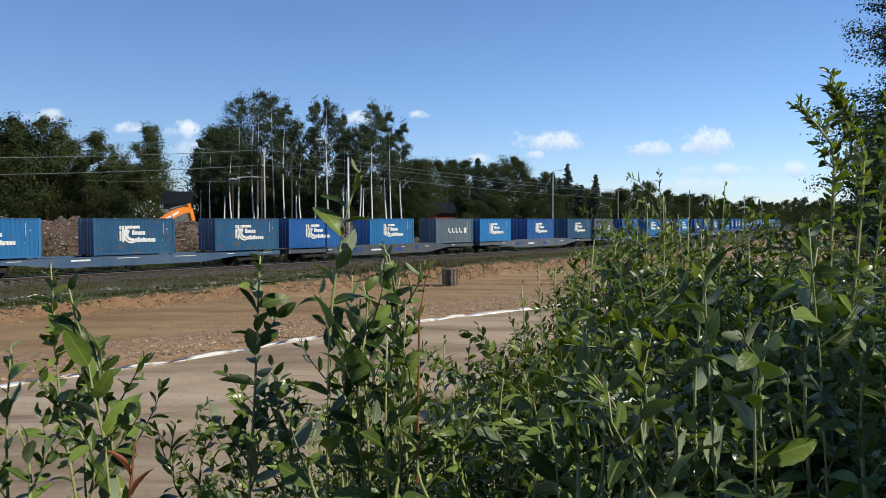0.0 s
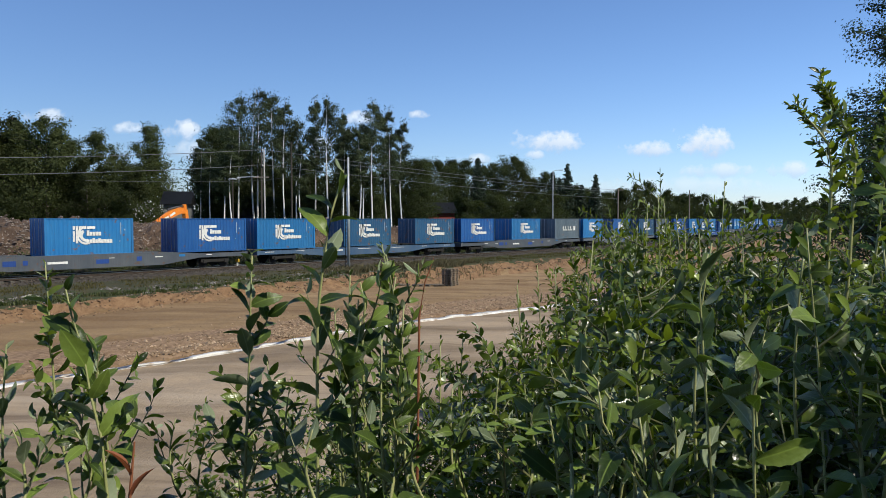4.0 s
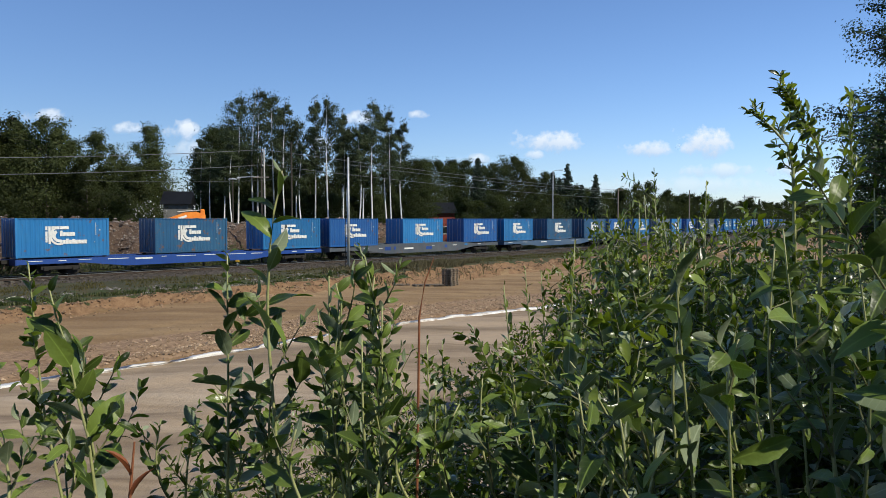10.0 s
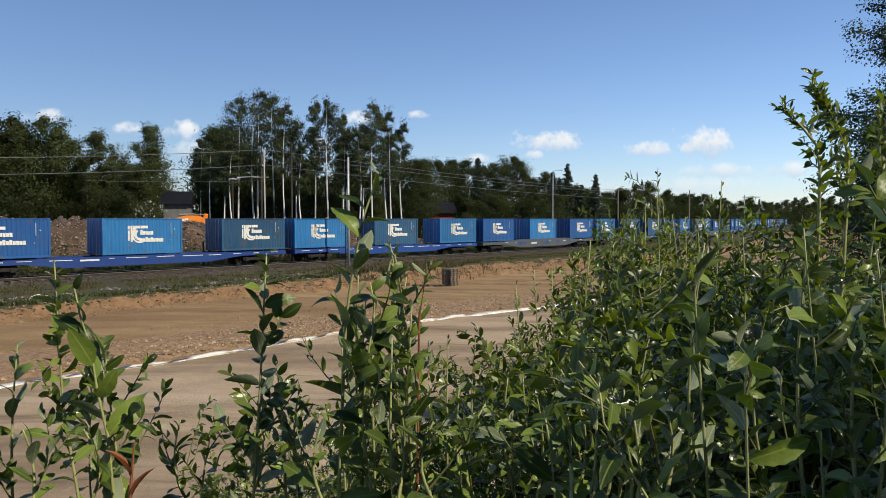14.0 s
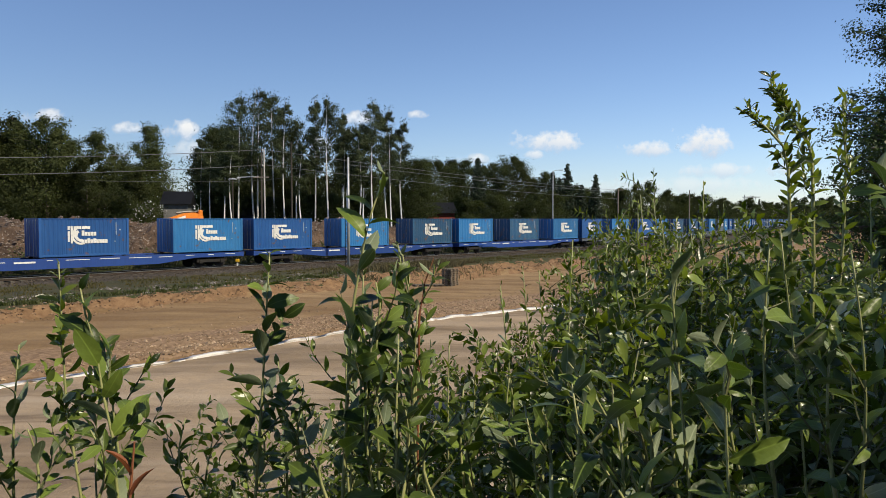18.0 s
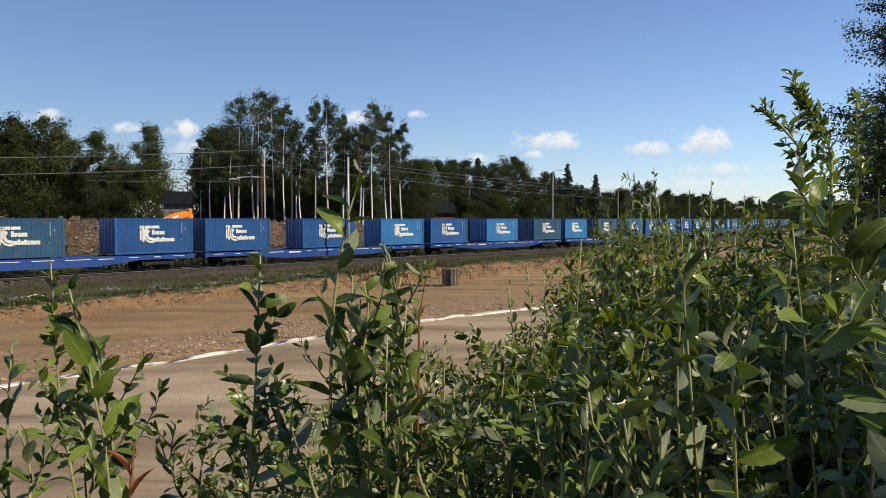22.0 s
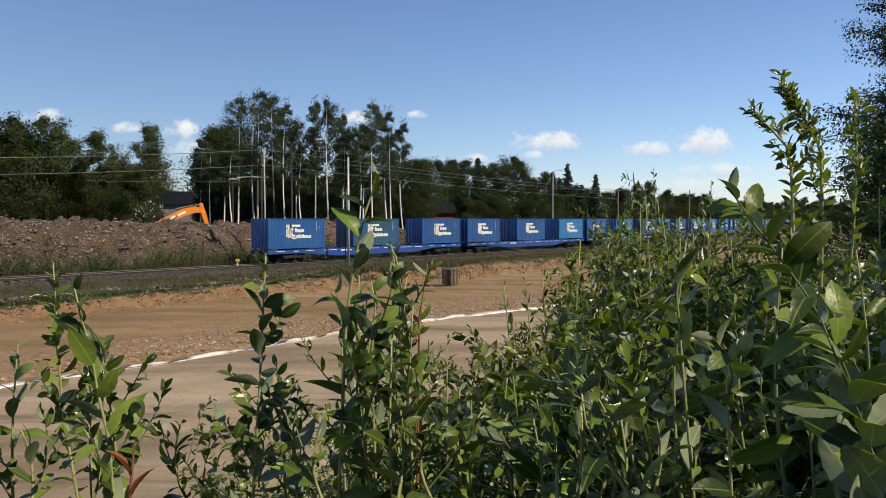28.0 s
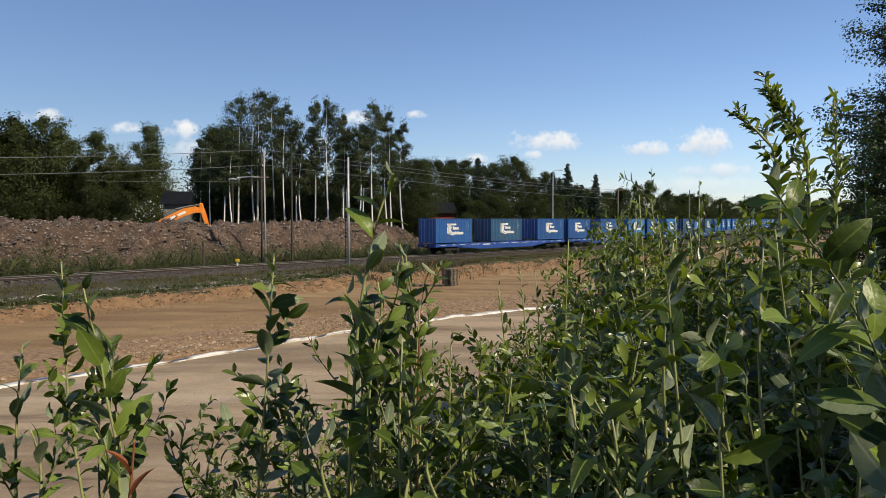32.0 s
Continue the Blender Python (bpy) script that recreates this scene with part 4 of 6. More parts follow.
def build_bush(seed, narrow, leaf, label, stems=6, h=1.5, wide=0.5):
    r = np.random.default_rng(seed)
    root = empty("willow_bush", Matrix(), label, "shrub", "willow bushes on the slope")
    poses = []
    wood = bmesh.new()
    for k in range(stems):
        a = 2 * pi * (k + r.uniform(0, 1)) / stems
        foot = Vector((cos(a), sin(a), 0)) * r.uniform(0.02, 0.15)
        top = Vector((cos(a) * wide * r.uniform(0.4, 1.2), sin(a) * wide * r.uniform(0.4, 1.2), h * r.uniform(0.55, 1.0)))
        pts = [foot.lerp(top, f) + Vector((0, 0, 0.16 * h * sin(pi * f * 0.9))) for f in np.linspace(0, 1, 6)]
        add_tube(wood, pts, [0.008, 0.0065, 0.005, 0.004, 0.003, 0.001], 5)
        poses += shoot(r, pts, leaf * 0.42, leaf, 0.6, 58)
        for q in range(13):
            i = r.uniform(0.9, 4.7)
            p = pts[int(i)].lerp(pts[int(i) + 1], i - int(i))
            b = r.uniform(0, 2 * pi)
            e = p + Vector((cos(b), sin(b), r.uniform(-0.1, 0.85))) * r.uniform(0.12, 0.34)
            tw = bent(p, e, r, 0.015, 4)
            tw[3] = tw[3] - Vector((0, 0, 0.03))
            add_tube(wood, tw, [0.003, 0.002, 0.0015, 0.0008], 4)
            poses += shoot(r, tw, leaf * 0.34, leaf * r.uniform(0.75, 1.1), 0.3, 55)
    tagged(part("branchwork", wood, M_TWIG, root), kind="stuff")
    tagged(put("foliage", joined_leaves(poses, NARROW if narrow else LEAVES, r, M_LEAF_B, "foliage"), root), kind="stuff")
    return root


def plant_slope():
    r = np.random.default_rng(77)
    wide = [build_bush(61 + k, False, 0.052, "dense green willow bush with oval leaves") for k in range(3)]
    slim = [build_bush(71 + k, True, 0.048, "green willow bush with narrow glossy leaves") for k in range(3)]
    large = [build_bush(81 + k, False, 0.056, "willow bush with large oval leaves", 5, 1.5, 0.42) for k in range(2)]
    fresh = {id(o): True for o in wide + slim + large}
    outline = ([380, 440, 520, 640, 760, 850, 900, 960, 1050, 1110, 1180, 1300, 1400, 1500, 1640], [860, 740, 660, 640, 640, 655, 605, 550, 500, 425, 372, 405, 430, 420, 390])
    for d, lower, x0, step in ((6.5, 0, 960, 62), (5.0, 15, 900, 66), (3.9, 40, 640, 76), (3.0, 60, 480, 84), (2.4, 110, 430, 100), (1.95, 190, 420, 130), (1.55, 200, 1180, 130)):
        px = x0 + r.uniform(0, 30)
        while px < 1640:
            top = float(np.interp(px, *outline)) + lower + r.uniform(-25, 40)
            group = slim if r.uniform() < (0.75 if d > 3.5 else 0.35) else wide
            if d < 2.2 and r.uniform() < 0.75:
                group = large
            ob = group[r.integers(len(group))]
            p = at(px, top, d * r.uniform(0.92, 1.08))
            z = ground_z(p.x, p.y) - 0.02
            k = min(1.7, max(0.35, (p.z - z) / 1.45))
            m = pose(p.x, p.y, z, 0, 0, r.uniform(0, 360))
            if fresh[id(ob)]:
                fresh[id(ob)] = False
                ob.matrix_basis = m
            else:
                ob = copy_thing(ob, m)
            ob.scale = (min(k, 1.15),) * 2 + (k,)
            SWAY.append((ob, m, 0.35 * r.uniform(0.6, 1.3), 0.5, int(r.integers(1000))))
            px += step * r.uniform(0.75, 1.25)
    for px, top, d in ((1122, 398, 3.9), (1142, 352, 4.1), (1166, 340, 4.3), (1192, 366, 4.0), (1226, 388, 4.2)):
        p = at(px, top, d)
        m = pose(p.x, p.y, ground_z(p.x, p.y) - 0.02, 0, 0, 3 * px)
        ob = copy_thing(slim[px % 3], m)
        ob.scale = (0.8, 0.8, (p.z - m.translation.z) / 1.4)
        SWAY.append((ob, m, 0.4, 0.5, px))
    # unseen bushes beside the view, added to shade the shoots at right
    for x, y, k in ((1.9, 0.95, 1.0), (1.9, 1.6, 1.1), (2.2, 2.2, 1.1)):
        m = pose(x, y, ground_z(x, y) - 0.02, 0, 0, 90 * x)
        ob = copy_thing(wide[int(10 * x) % 3], m)
        ob.scale = (1.1, 1.1, k)
        SWAY.append((ob, m, 0.4, 0.5, int(97 * x)))


plant_slope()

build_sapling((643, 303), (583, 900), 1.6, 0.085, 0.05, 101, 3, 0.0, 0.2, 62, label="tall goat willow shoot with a pale stem", sway=1.0, side_len=0.16,
              way=((643, 303), (634, 335), (622, 373), (608, 437), (596, 518), (590, 583), (588, 669), (583, 900)))
build_sapling((460, 448), (440, 900), 1.75, 0.068, 0.025, 102, 5, 0.0, 0.45, 64, sway=0.5, side_len=0.15, way=((460, 448), (457, 510), (454, 601), (450, 698), (446, 773), (440, 900)))
build_sapling((86, 464), (136, 900), 1.9, 0.055, 0.02, 103, 7, 0.05, 0.5, 58, sway=0.4, side_len=0.15, way=((86, 464), (90, 520), (95, 600), (98, 640), (103, 709), (115, 784), (136, 900)))
build_sapling((124, 508), (198, 900), 1.65, 0.085, 0.042, 104, 4, 0.05, 0.45, 36, sway=0.35, side_len=0.15, way=((124, 508), (134, 558), (153, 617), (167, 698), (185, 773), (198, 900)))
build_sapling((684, 430), (710, 900), 1.75, 0.055, 0.022, 105, 5, 0.0, 0.6, 50, True, sway=0.45, side_len=0.18, way=((684, 430), (692, 475), (697, 529), (703, 593), (707, 663), (710, 900)))
build_sapling((648, 500), (660, 900), 1.6, 0.075, 0.04, 106, 3, 0.0, 0.4, 50, sway=0.45, way=((648, 500), (656, 540), (650, 620), (660, 900)))
for k, (tip, foot, d, leaf, angle, slim) in enumerate((
        ((20, 610), (15, 900), 1.8, 0.08, 50, False), ((175, 600), (215, 900), 1.9, 0.07, 28, False), ((30, 760), (50, 900), 1.6, 0.08, 45, False),
        ((140, 760), (150, 900), 1.6, 0.08, 45, False), ((315, 740), (335, 900), 2.0, 0.07, 50, False), ((372, 745), (350, 900), 2.1, 0.06, 45, False),
        ((415, 690), (430, 900), 1.9, 0.075, 45, False), ((480, 640), (500, 900), 2.0, 0.075, 50, False), ((520, 690), (525, 900), 1.7, 0.08, 50, False), ((600, 600), (610, 900), 2.2, 0.055, 55, False), ((640, 530), (650, 900), 1.8, 0.08, 50, False),
        ((625, 478), (640, 900), 1.85, 0.06, 40, True), ((708, 490), (715, 900), 1.8, 0.06, 40, True), ((650, 560), (655, 900), 1.6, 0.075, 45, False), ((600, 545), (612, 900), 1.95, 0.055, 45, True), ((685, 600), (690, 900), 1.55, 0.075, 50, False), ((690, 450), (700, 900), 1.7, 0.062, 32, True), ((720, 540), (730, 900), 1.7, 0.075, 45, False), ((745, 620), (750, 900), 1.9, 0.065, 45, True), ((785, 600), (790, 900), 2.3, 0.055, 45, True),
        ((830, 600), (850, 900), 2.4, 0.055, 45, True), ((900, 505), (935, 900), 2.3, 0.06, 35, True), ((935, 470), (975, 900), 2.9, 0.055, 40, True), ((965, 480), (985, 900), 2.7, 0.055, 40, True), ((1030, 425), (1010, 900), 2.4, 0.062, 35, True), ((1060, 540), (1050, 900), 2.2, 0.065, 40, True),
        ((1110, 640), (1090, 900), 1.8, 0.08, 40, False), ((1150, 345), (1170, 900), 3.0, 0.055, 45, True), ((1180, 380), (1190, 900), 3.2, 0.055, 45, True), ((1225, 430), (1215, 900), 1.5, 0.068, 50, False), ((1262, 320), (1245, 900), 2.8, 0.055, 45, True), ((1330, 560), (1350, 900), 1.5, 0.07, 55, False),
        ((1395, 430), (1400, 900), 1.35, 0.07, 60, False), ((1300, 420), (1310, 900), 2.6, 0.06, 45, True), ((1530, 430), (1540, 900), 1.5, 0.075, 60, False), ((1490, 620), (1500, 900), 1.2, 0.07, 55, False), ((1560, 330), (1570, 900), 2.0, 0.075, 45, True))):
    build_sapling(tip, foot, d, leaf * 0.85, leaf * (0.5 if tip[0] < 400 else 0.65), 120 + k, 2 if tip[0] < 400 else 3, 0.0, 0.5, angle, slim, sway=0.45 if tip[0] < 800 else 0.8)
TALL = "tall slender willow sapling swaying in the wind"
for k, (way, d, side, size) in enumerate(((((1366, 158), (1376, 172), (1392, 186), (1414, 210), (1434, 236), (1445, 275), (1447, 360), (1447, 480), (1440, 640), (1432, 900)), 2.3, 14, 0.2),
                                          (((1300, 192), (1322, 204), (1354, 228), (1383, 260), (1392, 300), (1394, 350), (1398, 480), (1415, 700), (1425, 900)), 2.25, 10, 0.15),
                                          (((1500, 190), (1502, 220), (1505, 290), (1500, 420), (1480, 640), (1470, 900)), 2.5, 8, 0.17))):
    build_sapling(way[0], way[-1], d, 0.05, 0.014, 160 + k, side, 0.35, 0.85, 55, True, TALL, 1.5, size * 0.6, 0.006, way=way)

# the shoot close by that the gusts press into view
NEAR_TIP = [(0, 300), (2, 290), (3.5, 250), (5.5, 250), (6, 225), (6.5, 20), (7, 73), (7.5, 78), (8, -50), (8.5, 126), (9, 260), (9.5, 190), (10, 133), (11, 58), (12, 202), (14, 218), (14.5, 230), (16.5, 280), (17, 290), (18, 245), (19, 147),
            (20, 190), (21, 69), (22, 96), (24, 192), (25.5, 202), (27.5, 229), (28, -18), (28.5, 21), (29, 110), (29.5, -2), (30, 0), (31, -7), (31.5, -97), (32, 55)]
NEAR = []


def build_near_shoot(way, d, leaf, seed, label):
    """A big-leaved shoot a hand's reach from the eye, in the lean that it has at thirty seconds."""
    r = np.random.default_rng(seed)
    line = [at(*p, d) for p in way[::-1]]
    base = Vector((line[0].x + 0.1, d, ground_z(line[0].x, d) - 0.03))
    root = empty("willow_shoot", Matrix.Translation(base), label, "shrub", "willow shoots before the building ground")
    pts = bent(Vector((0, 0, 0)), line[0] - base, r, 0.01, 4)[:-1] + [p - base for p in line]
    n = len(pts)
    part("stem", tube(pts, [0.0013 * (1.2 - i / (n - 1)) + 0.0007 for i in range(n)], 7), M_TWIG, root, smooth=True)
    for m in shoot(r, pts, leaf * 0.3, leaf, 0.45, 62):
        put("leaf", LEAF_MESHES[r.integers(5)], root, m=m)
    NEAR.append((root, Matrix.Translation(base), d / LENS / (pts[-1].length)))


build_near_shoot(((1302, 328), (1318, 345), (1345, 385), (1390, 445), (1440, 515), (1490, 600), (1530, 700), (1560, 820)), 0.9, 0.078, 301, "long willow shoot with large leaves, bent by the gusts")
build_near_shoot(((1470, 560), (1500, 640), (1540, 740), (1580, 860)), 0.8, 0.085, 302, "willow shoot with large drooping leaves, bent by the gusts")
for k, (way, d, leaf) in enumerate(((((1018, 680), (1028, 751), (1065, 815), (1120, 900)), 1.0, 0.07), (((1205, 450), (1192, 520), (1200, 620), (1225, 900)), 1.05, 0.08), (((1300, 600), (1280, 680), (1290, 900)), 0.95, 0.07),
                                    (((935, 720), (950, 800), (960, 900)), 1.15, 0.062), (((1395, 405), (1402, 480), (1420, 640), (1440, 900)), 1.3, 0.07))):
    build_sapling(way[0], way[-1], d, leaf, leaf * 0.55, 310 + k, 1, 0.1, 0.4, 68, sway=0.5, side_len=0.1, stem=0.002, way=way, label="broad-leaved willow shoot close to the eye")


for k, (px, top, lean, d, leaf) in enumerate(((805, 690, 10, 1.7, 0.06), (850, 715, -8, 1.6, 0.065), (890, 660, 20, 1.75, 0.06), (940, 700, 0, 1.55, 0.065), (985, 655, 25, 1.65, 0.06), (1015, 640, 95, 1.4, 0.085), (1050, 720, 10, 1.5, 0.07),
                                             (1095, 690, -10, 1.6, 0.065), (1140, 700, 15, 1.5, 0.075), (760, 740, 5, 1.5, 0.07), (700, 720, -5, 1.5, 0.075), (560, 760, 10, 1.5, 0.075))):
    build_sapling((px, top), (px + lean, 900), d, leaf, leaf * 0.8, 200 + k, 1, 0.0, 0.5, 45, sway=0.4)
for k, (px, top) in enumerate(((985, 735), (1040, 720), (1105, 730), (1165, 740))):
    build_sapling((px, top), (px + 10 * cos(3 * k), 900), 1.08 + 0.03 * (k % 3), 0.042, 0.03, 260 + k, 1, 0.0, 0.5, 40, True, sway=0.5, side_len=0.1, stem=0.003)
for k, (px, top) in enumerate(((1118, 400), (1136, 362), (1165, 350), (1176, 392), (1205, 385), (1230, 410), (1290, 412), (1340, 425), (1080, 440))):
    build_sapling((px, top), (px + 12, 900), 3.3 + 0.15 * (k % 3), 0.058, 0.03, 180 + k, 10, 0.1, 0.8, 48, True, sway=0.5)


def build_dry_stalk():
    f, t = at(228, 900, 1.5), at(238, 782, 1.5)
    base = Vector((f.x, f.y, ground_z(f.x, f.y) - 0.02))
    root = empty("dry_stalk", Matrix.Translation(base), "red-brown dead stalk with a curled leaf", "dead stalk")
    part("stem", tube([Vector((0, 0, 0)), f - base, t - base], [0.005, 0.004, 0.002], 6), M_REDTWIG, root)
    dry = mesh_of("leaf", *leaf_shape(1, 0.22, 0.6, 1.1), M_DRY, True)
    for q, a in ((0.1, 20), (0.45, -160)):
        put("leaf", dry, root, m=Matrix.Translation((f - base).lerp(t - base, q)) @ pose(0, 0, 0, 0, -70, a) @ Matrix.Scale(0.08, 4))


build_dry_stalk()


def build_bare_twig():
    a, b, c = at(742, 560, 1.7), at(752, 500, 1.7), at(768, 456, 1.7)
    base = Vector((a.x - 0.02, a.y, ground_z(a.x, a.y) - 0.02))
    root = empty("bare_twig", Matrix.Translation(base), "thin bare red-brown twig among the shoots", "twig")
    part("stem", tube([Vector((0, 0, 0)), a - base, b - base, c - base], [0.004, 0.0028, 0.002, 0.001], 6), M_REDTWIG, root)


build_bare_twig()


def plant_near_and_shade_trees():
    t = build_tree("bird_cherry", 9.5, 3.5, 0.05, 400, 150000, 0.027, M_BARK, M_LEAF_T, 91, "dark leafy tree beside the slope, with unseen copies added for shade", loose=0.26)
    t.matrix_basis = pose(8.65, 13.0, ground_z(8.65, 13.0), 0, 0, 20)
    # First three and last seven are unseen, added to shade the near bushes.
    for x, y, k in ((3.9, -0.9, 0.53), (4.1, 0.0, 0.53), (4.8, 0.9, 0.57), (9.25, 13.6, 1.02), (9.6, 14.2, 0.95), (-3.5, -9, 1.2), (-8, -10.5, 1.3), (-13, -8, 1.2), (1.5, -11, 1.3), (6, -12, 1.2), (-18, -12, 1.3), (-23, -7, 1.2)):
        o = copy_thing(t, pose(x, y, ground_z(x, y), 0, 0, 70 * x))
        o.scale = (k, k, k)


plant_near_and_shade_trees()

# ---- spoil heap, poles, machine, houses ----


def heap_z(s, lat):
    """The heap's height over the rails, for arrays of metres along and beyond the track."""
    crest = np.interp(s, [-16, 0, 20, 34, 40, 46, 58, 66, 72], [3.3, 3.35, 3.3, 2.95, 2.75, 2.75, 3.0, 2.6, 0.1]) + 0.25 * wave(s, s * 0, 55, 3.2) + 0.14 * wave(s, s * 0, 56, 1.1)
    rise = smooth01((lat - 7.0 - 0.9 * wave(s, lat, 51, 7)) / 6.0)
    fall = 1 - smooth01((lat - 18) / 7)
    z = crest * rise * fall
    rough = np.clip(z, 0, 1.0)
    gully = np.abs(wave(s + 0.3 * lat, lat * 0.15, 57, 2.6))
    return z + rough * (0.42 * wave(s, lat, 52, 4.5) + 0.3 * wave(s, lat, 53, 1.9) + 0.18 * wave(s, lat, 54, 0.8) - 0.35 * np.clip(0.5 - gully, 0, 1)) - 0.15 + 0.3 * (lat > 8)


def build_heap():
    ss, ls = np.arange(-16, 75, 0.35), np.arange(6.0, 26, 0.35)
    S, L = np.meshgrid(ss, ls)
    s, lat = S.ravel(), L.ravel()
    z = heap_z(s, lat)
    x, y = s * UX + (TRACK + lat) * NX, s * UY + (TRACK + lat) * NY
    nx, ny = len(ss), len(ls)
    i = (np.arange(ny - 1)[:, None] * nx + np.arange(nx - 1)[None, :]).ravel()
    m, n, l, p = shader("spoil earth")
    col = ramp(n, l, grain(n, l, 1.8, 6), (0.036, 0.021, 0.013), (0.135, 0.085, 0.055), 0.3, 0.7)
    col = blend(n, l, ramp(n, l, grain(n, l, 0.22, 6), (0, 0, 0), (1, 1, 1), 0.58, 0.66), col, (0.26, 0.22, 0.19))
    col = blend(n, l, ramp(n, l, grain(n, l, 0.6, 6), (0, 0, 0), (0.608, 0.608, 0.608), 0.56, 0.64), col, (0.0418, 0.0304, 0.0243))
    l.new(col, p.inputs["Base Color"])
    p.inputs["Roughness"].default_value = 0.95
    bump(n, l, p, grain(n, l, 0.4, 8, rough=0.75), 0.35, 1.0)
    heap = put("spoil_heap", mesh_of("spoil_heap", np.stack([x, y, z], 1), np.stack([i, i + 1, i + 1 + nx, i + nx], 1), m, True))
    tagged(heap, "long heap of brown earth and broken stone behind the track", "heap", kind="structure")
    return s, lat, x, y, z


HEAP = build_heap()


def stones(name, label, px, py, pz, size, material, seed, parent=None):
    """Loose angular stones as one scatter."""
    r = np.random.default_rng(seed)
    base = np.array([(1, 0, 0), (-1, 0, 0), (0, 1, 0), (0, -1, 0), (0, 0, 1), (0, 0, -1)], float)
    tri = np.array([(0, 2, 4), (2, 1, 4), (1, 3, 4), (3, 0, 4), (2, 0, 5), (1, 2, 5), (3, 1, 5), (0, 3, 5)])
    n = len(px)
    v = base[None] * r.uniform(0.5, 1.2, (n, 6, 1)) * (size * r.lognormal(0, 0.4, n))[:, None, None] * np.array((1, 1, 0.7))
    v = v + r.normal(0, 0.15, (n, 6, 3)) * size
    a = r.uniform(0, 2 * pi, n)
    c, q = np.cos(a)[:, None], np.sin(a)[:, None]
    v = np.stack([v[:, :, 0] * c - v[:, :, 1] * q, v[:, :, 0] * q + v[:, :, 1] * c, v[:, :, 2]], 2) + np.stack([px, py, pz], 1)[:, None]
    f = (tri[None] + (np.arange(n) * 6)[:, None, None]).reshape(-1, 3)
    return tagged(put(name, mesh_of(name, v.reshape(-1, 3), f, material), parent), label, "stones", kind="stuff")


def island_stone(name, c0, c1):
    m, n, l, p = shader(name)
    r = n.new("ShaderNodeNewGeometry").outputs["Random Per Island"]
    col = ramp(n, l, r, c0, c1, 0, 1)
    col = blend(n, l, 0.4, col, ramp(n, l, grain(n, l, 0.05, 4), (0.5, 0.5, 0.5), (1, 1, 1)), "MULTIPLY")
    l.new(col, p.inputs["Base Color"])
    p.inputs["Roughness"].default_value = 0.9
    return m


M_HEAPSTONE = island_stone("heap stones", (0.045, 0.03, 0.022), (0.28, 0.235, 0.2))
M_PEBBLE = island_stone("sand pebbles", (0.12, 0.078, 0.043), (0.38, 0.275, 0.175))
M_OLDBALLAST = island_stone("old track ballast", (0.02, 0.015, 0.011), (0.08, 0.062, 0.046))
M_CLOD = island_stone("bank earth", (0.076, 0.0456, 0.0228), (0.258, 0.167, 0.0988))
M_BALLAST = island_stone("track ballast", (0.03, 0.025, 0.02), (0.25, 0.23, 0.21))


def scatter_stones():
    r = np.random.default_rng(9)
    s, lat, x, y, z = HEAP
    pick = r.choice(np.flatnonzero((z > 0.3) & (lat < 17)), 9000)
    stones("heap_stones", "broken stones lying on the earth heap", x[pick] + r.uniform(-0.2, 0.2, 9000), y[pick] + r.uniform(-0.2, 0.2, 9000), z[pick] + 0.02, 0.1, M_HEAPSTONE, 1)
    pick = r.choice(np.flatnonzero((z > 0.5) & (lat < 16)), 260)
    stones("heap_stones", "large broken blocks lying on the earth heap", x[pick], y[pick], z[pick] + 0.04, 0.18, M_HEAPSTONE, 11)
    n = 7000
    t = r.uniform(0, 1, n) ** 0.8
    px, py = np.array([p[0] for p in STRIP]), np.array([p[1] for p in STRIP])
    sx = np.interp(t, np.linspace(0, 1, 6), px[2:8])
    gx = sx - 0.3 + r.uniform(-0.5, 0.5, n)
    gy = np.interp(gx, px, py) + np.abs(r.normal(0.4, 3.6, n)) + 0.25
    g = ground_parts(gx, gy)
    stones("gravel", "brown pebbles on the raised gravel edge", gx, gy, g[0] + 0.01, 0.045, M_PEBBLE, 2)
    n = 16000
    ss, ll = r.uniform(4, 52, n), -3.2 - np.abs(r.normal(3.5, 4.2, n))
    keep = ll > np.interp(ss, [0, 18, 57], [-16.0, -13.8, -8.6])
    keep &= (wave(ss, ll, 31, 3.5) > 0.1) & (ll < np.interp(ss, [0, 18, 57], [-11, -9, -5.5]))
    ss, ll = ss[keep], ll[keep]
    bx, by = ss * UX + (TRACK + ll) * NX, ss * UY + (TRACK + ll) * NY
    stones("rubble", "pale grey stones beside the track", bx, by, ground_parts(bx, by)[0] + 0.01, 0.065, M_BALLAST, 3)
    n = 5000
    ss = r.uniform(3, 80, n)
    ll = np.interp(ss, [0, 18, 57, 200], [-16.6, -14.2, -8.8, -8.8]) + r.normal(-0.5, 0.6, n) - 1.2 * (ss > 40)
    p = np.array([rail_at(a, b)[:2] for a, b in zip(ss, ll)])
    stones("clods", "clods of brown earth fallen from the bank", p[:, 0], p[:, 1], ground_parts(p[:, 0], p[:, 1])[0], 0.055, M_CLOD, 5)
    n = 9000
    ss, ll = r.uniform(5, 110, n), r.uniform(-2.6, 2.6, n)
    p = np.array([rail_at(a, b)[:2] for a, b in zip(ss, ll)])
    stones("ballast", "brown-grey crushed stone under the rails", p[:, 0], p[:, 1], ground_parts(p[:, 0], p[:, 1])[0] + 0.02, 0.06, M_OLDBALLAST, 4)


scatter_stones()


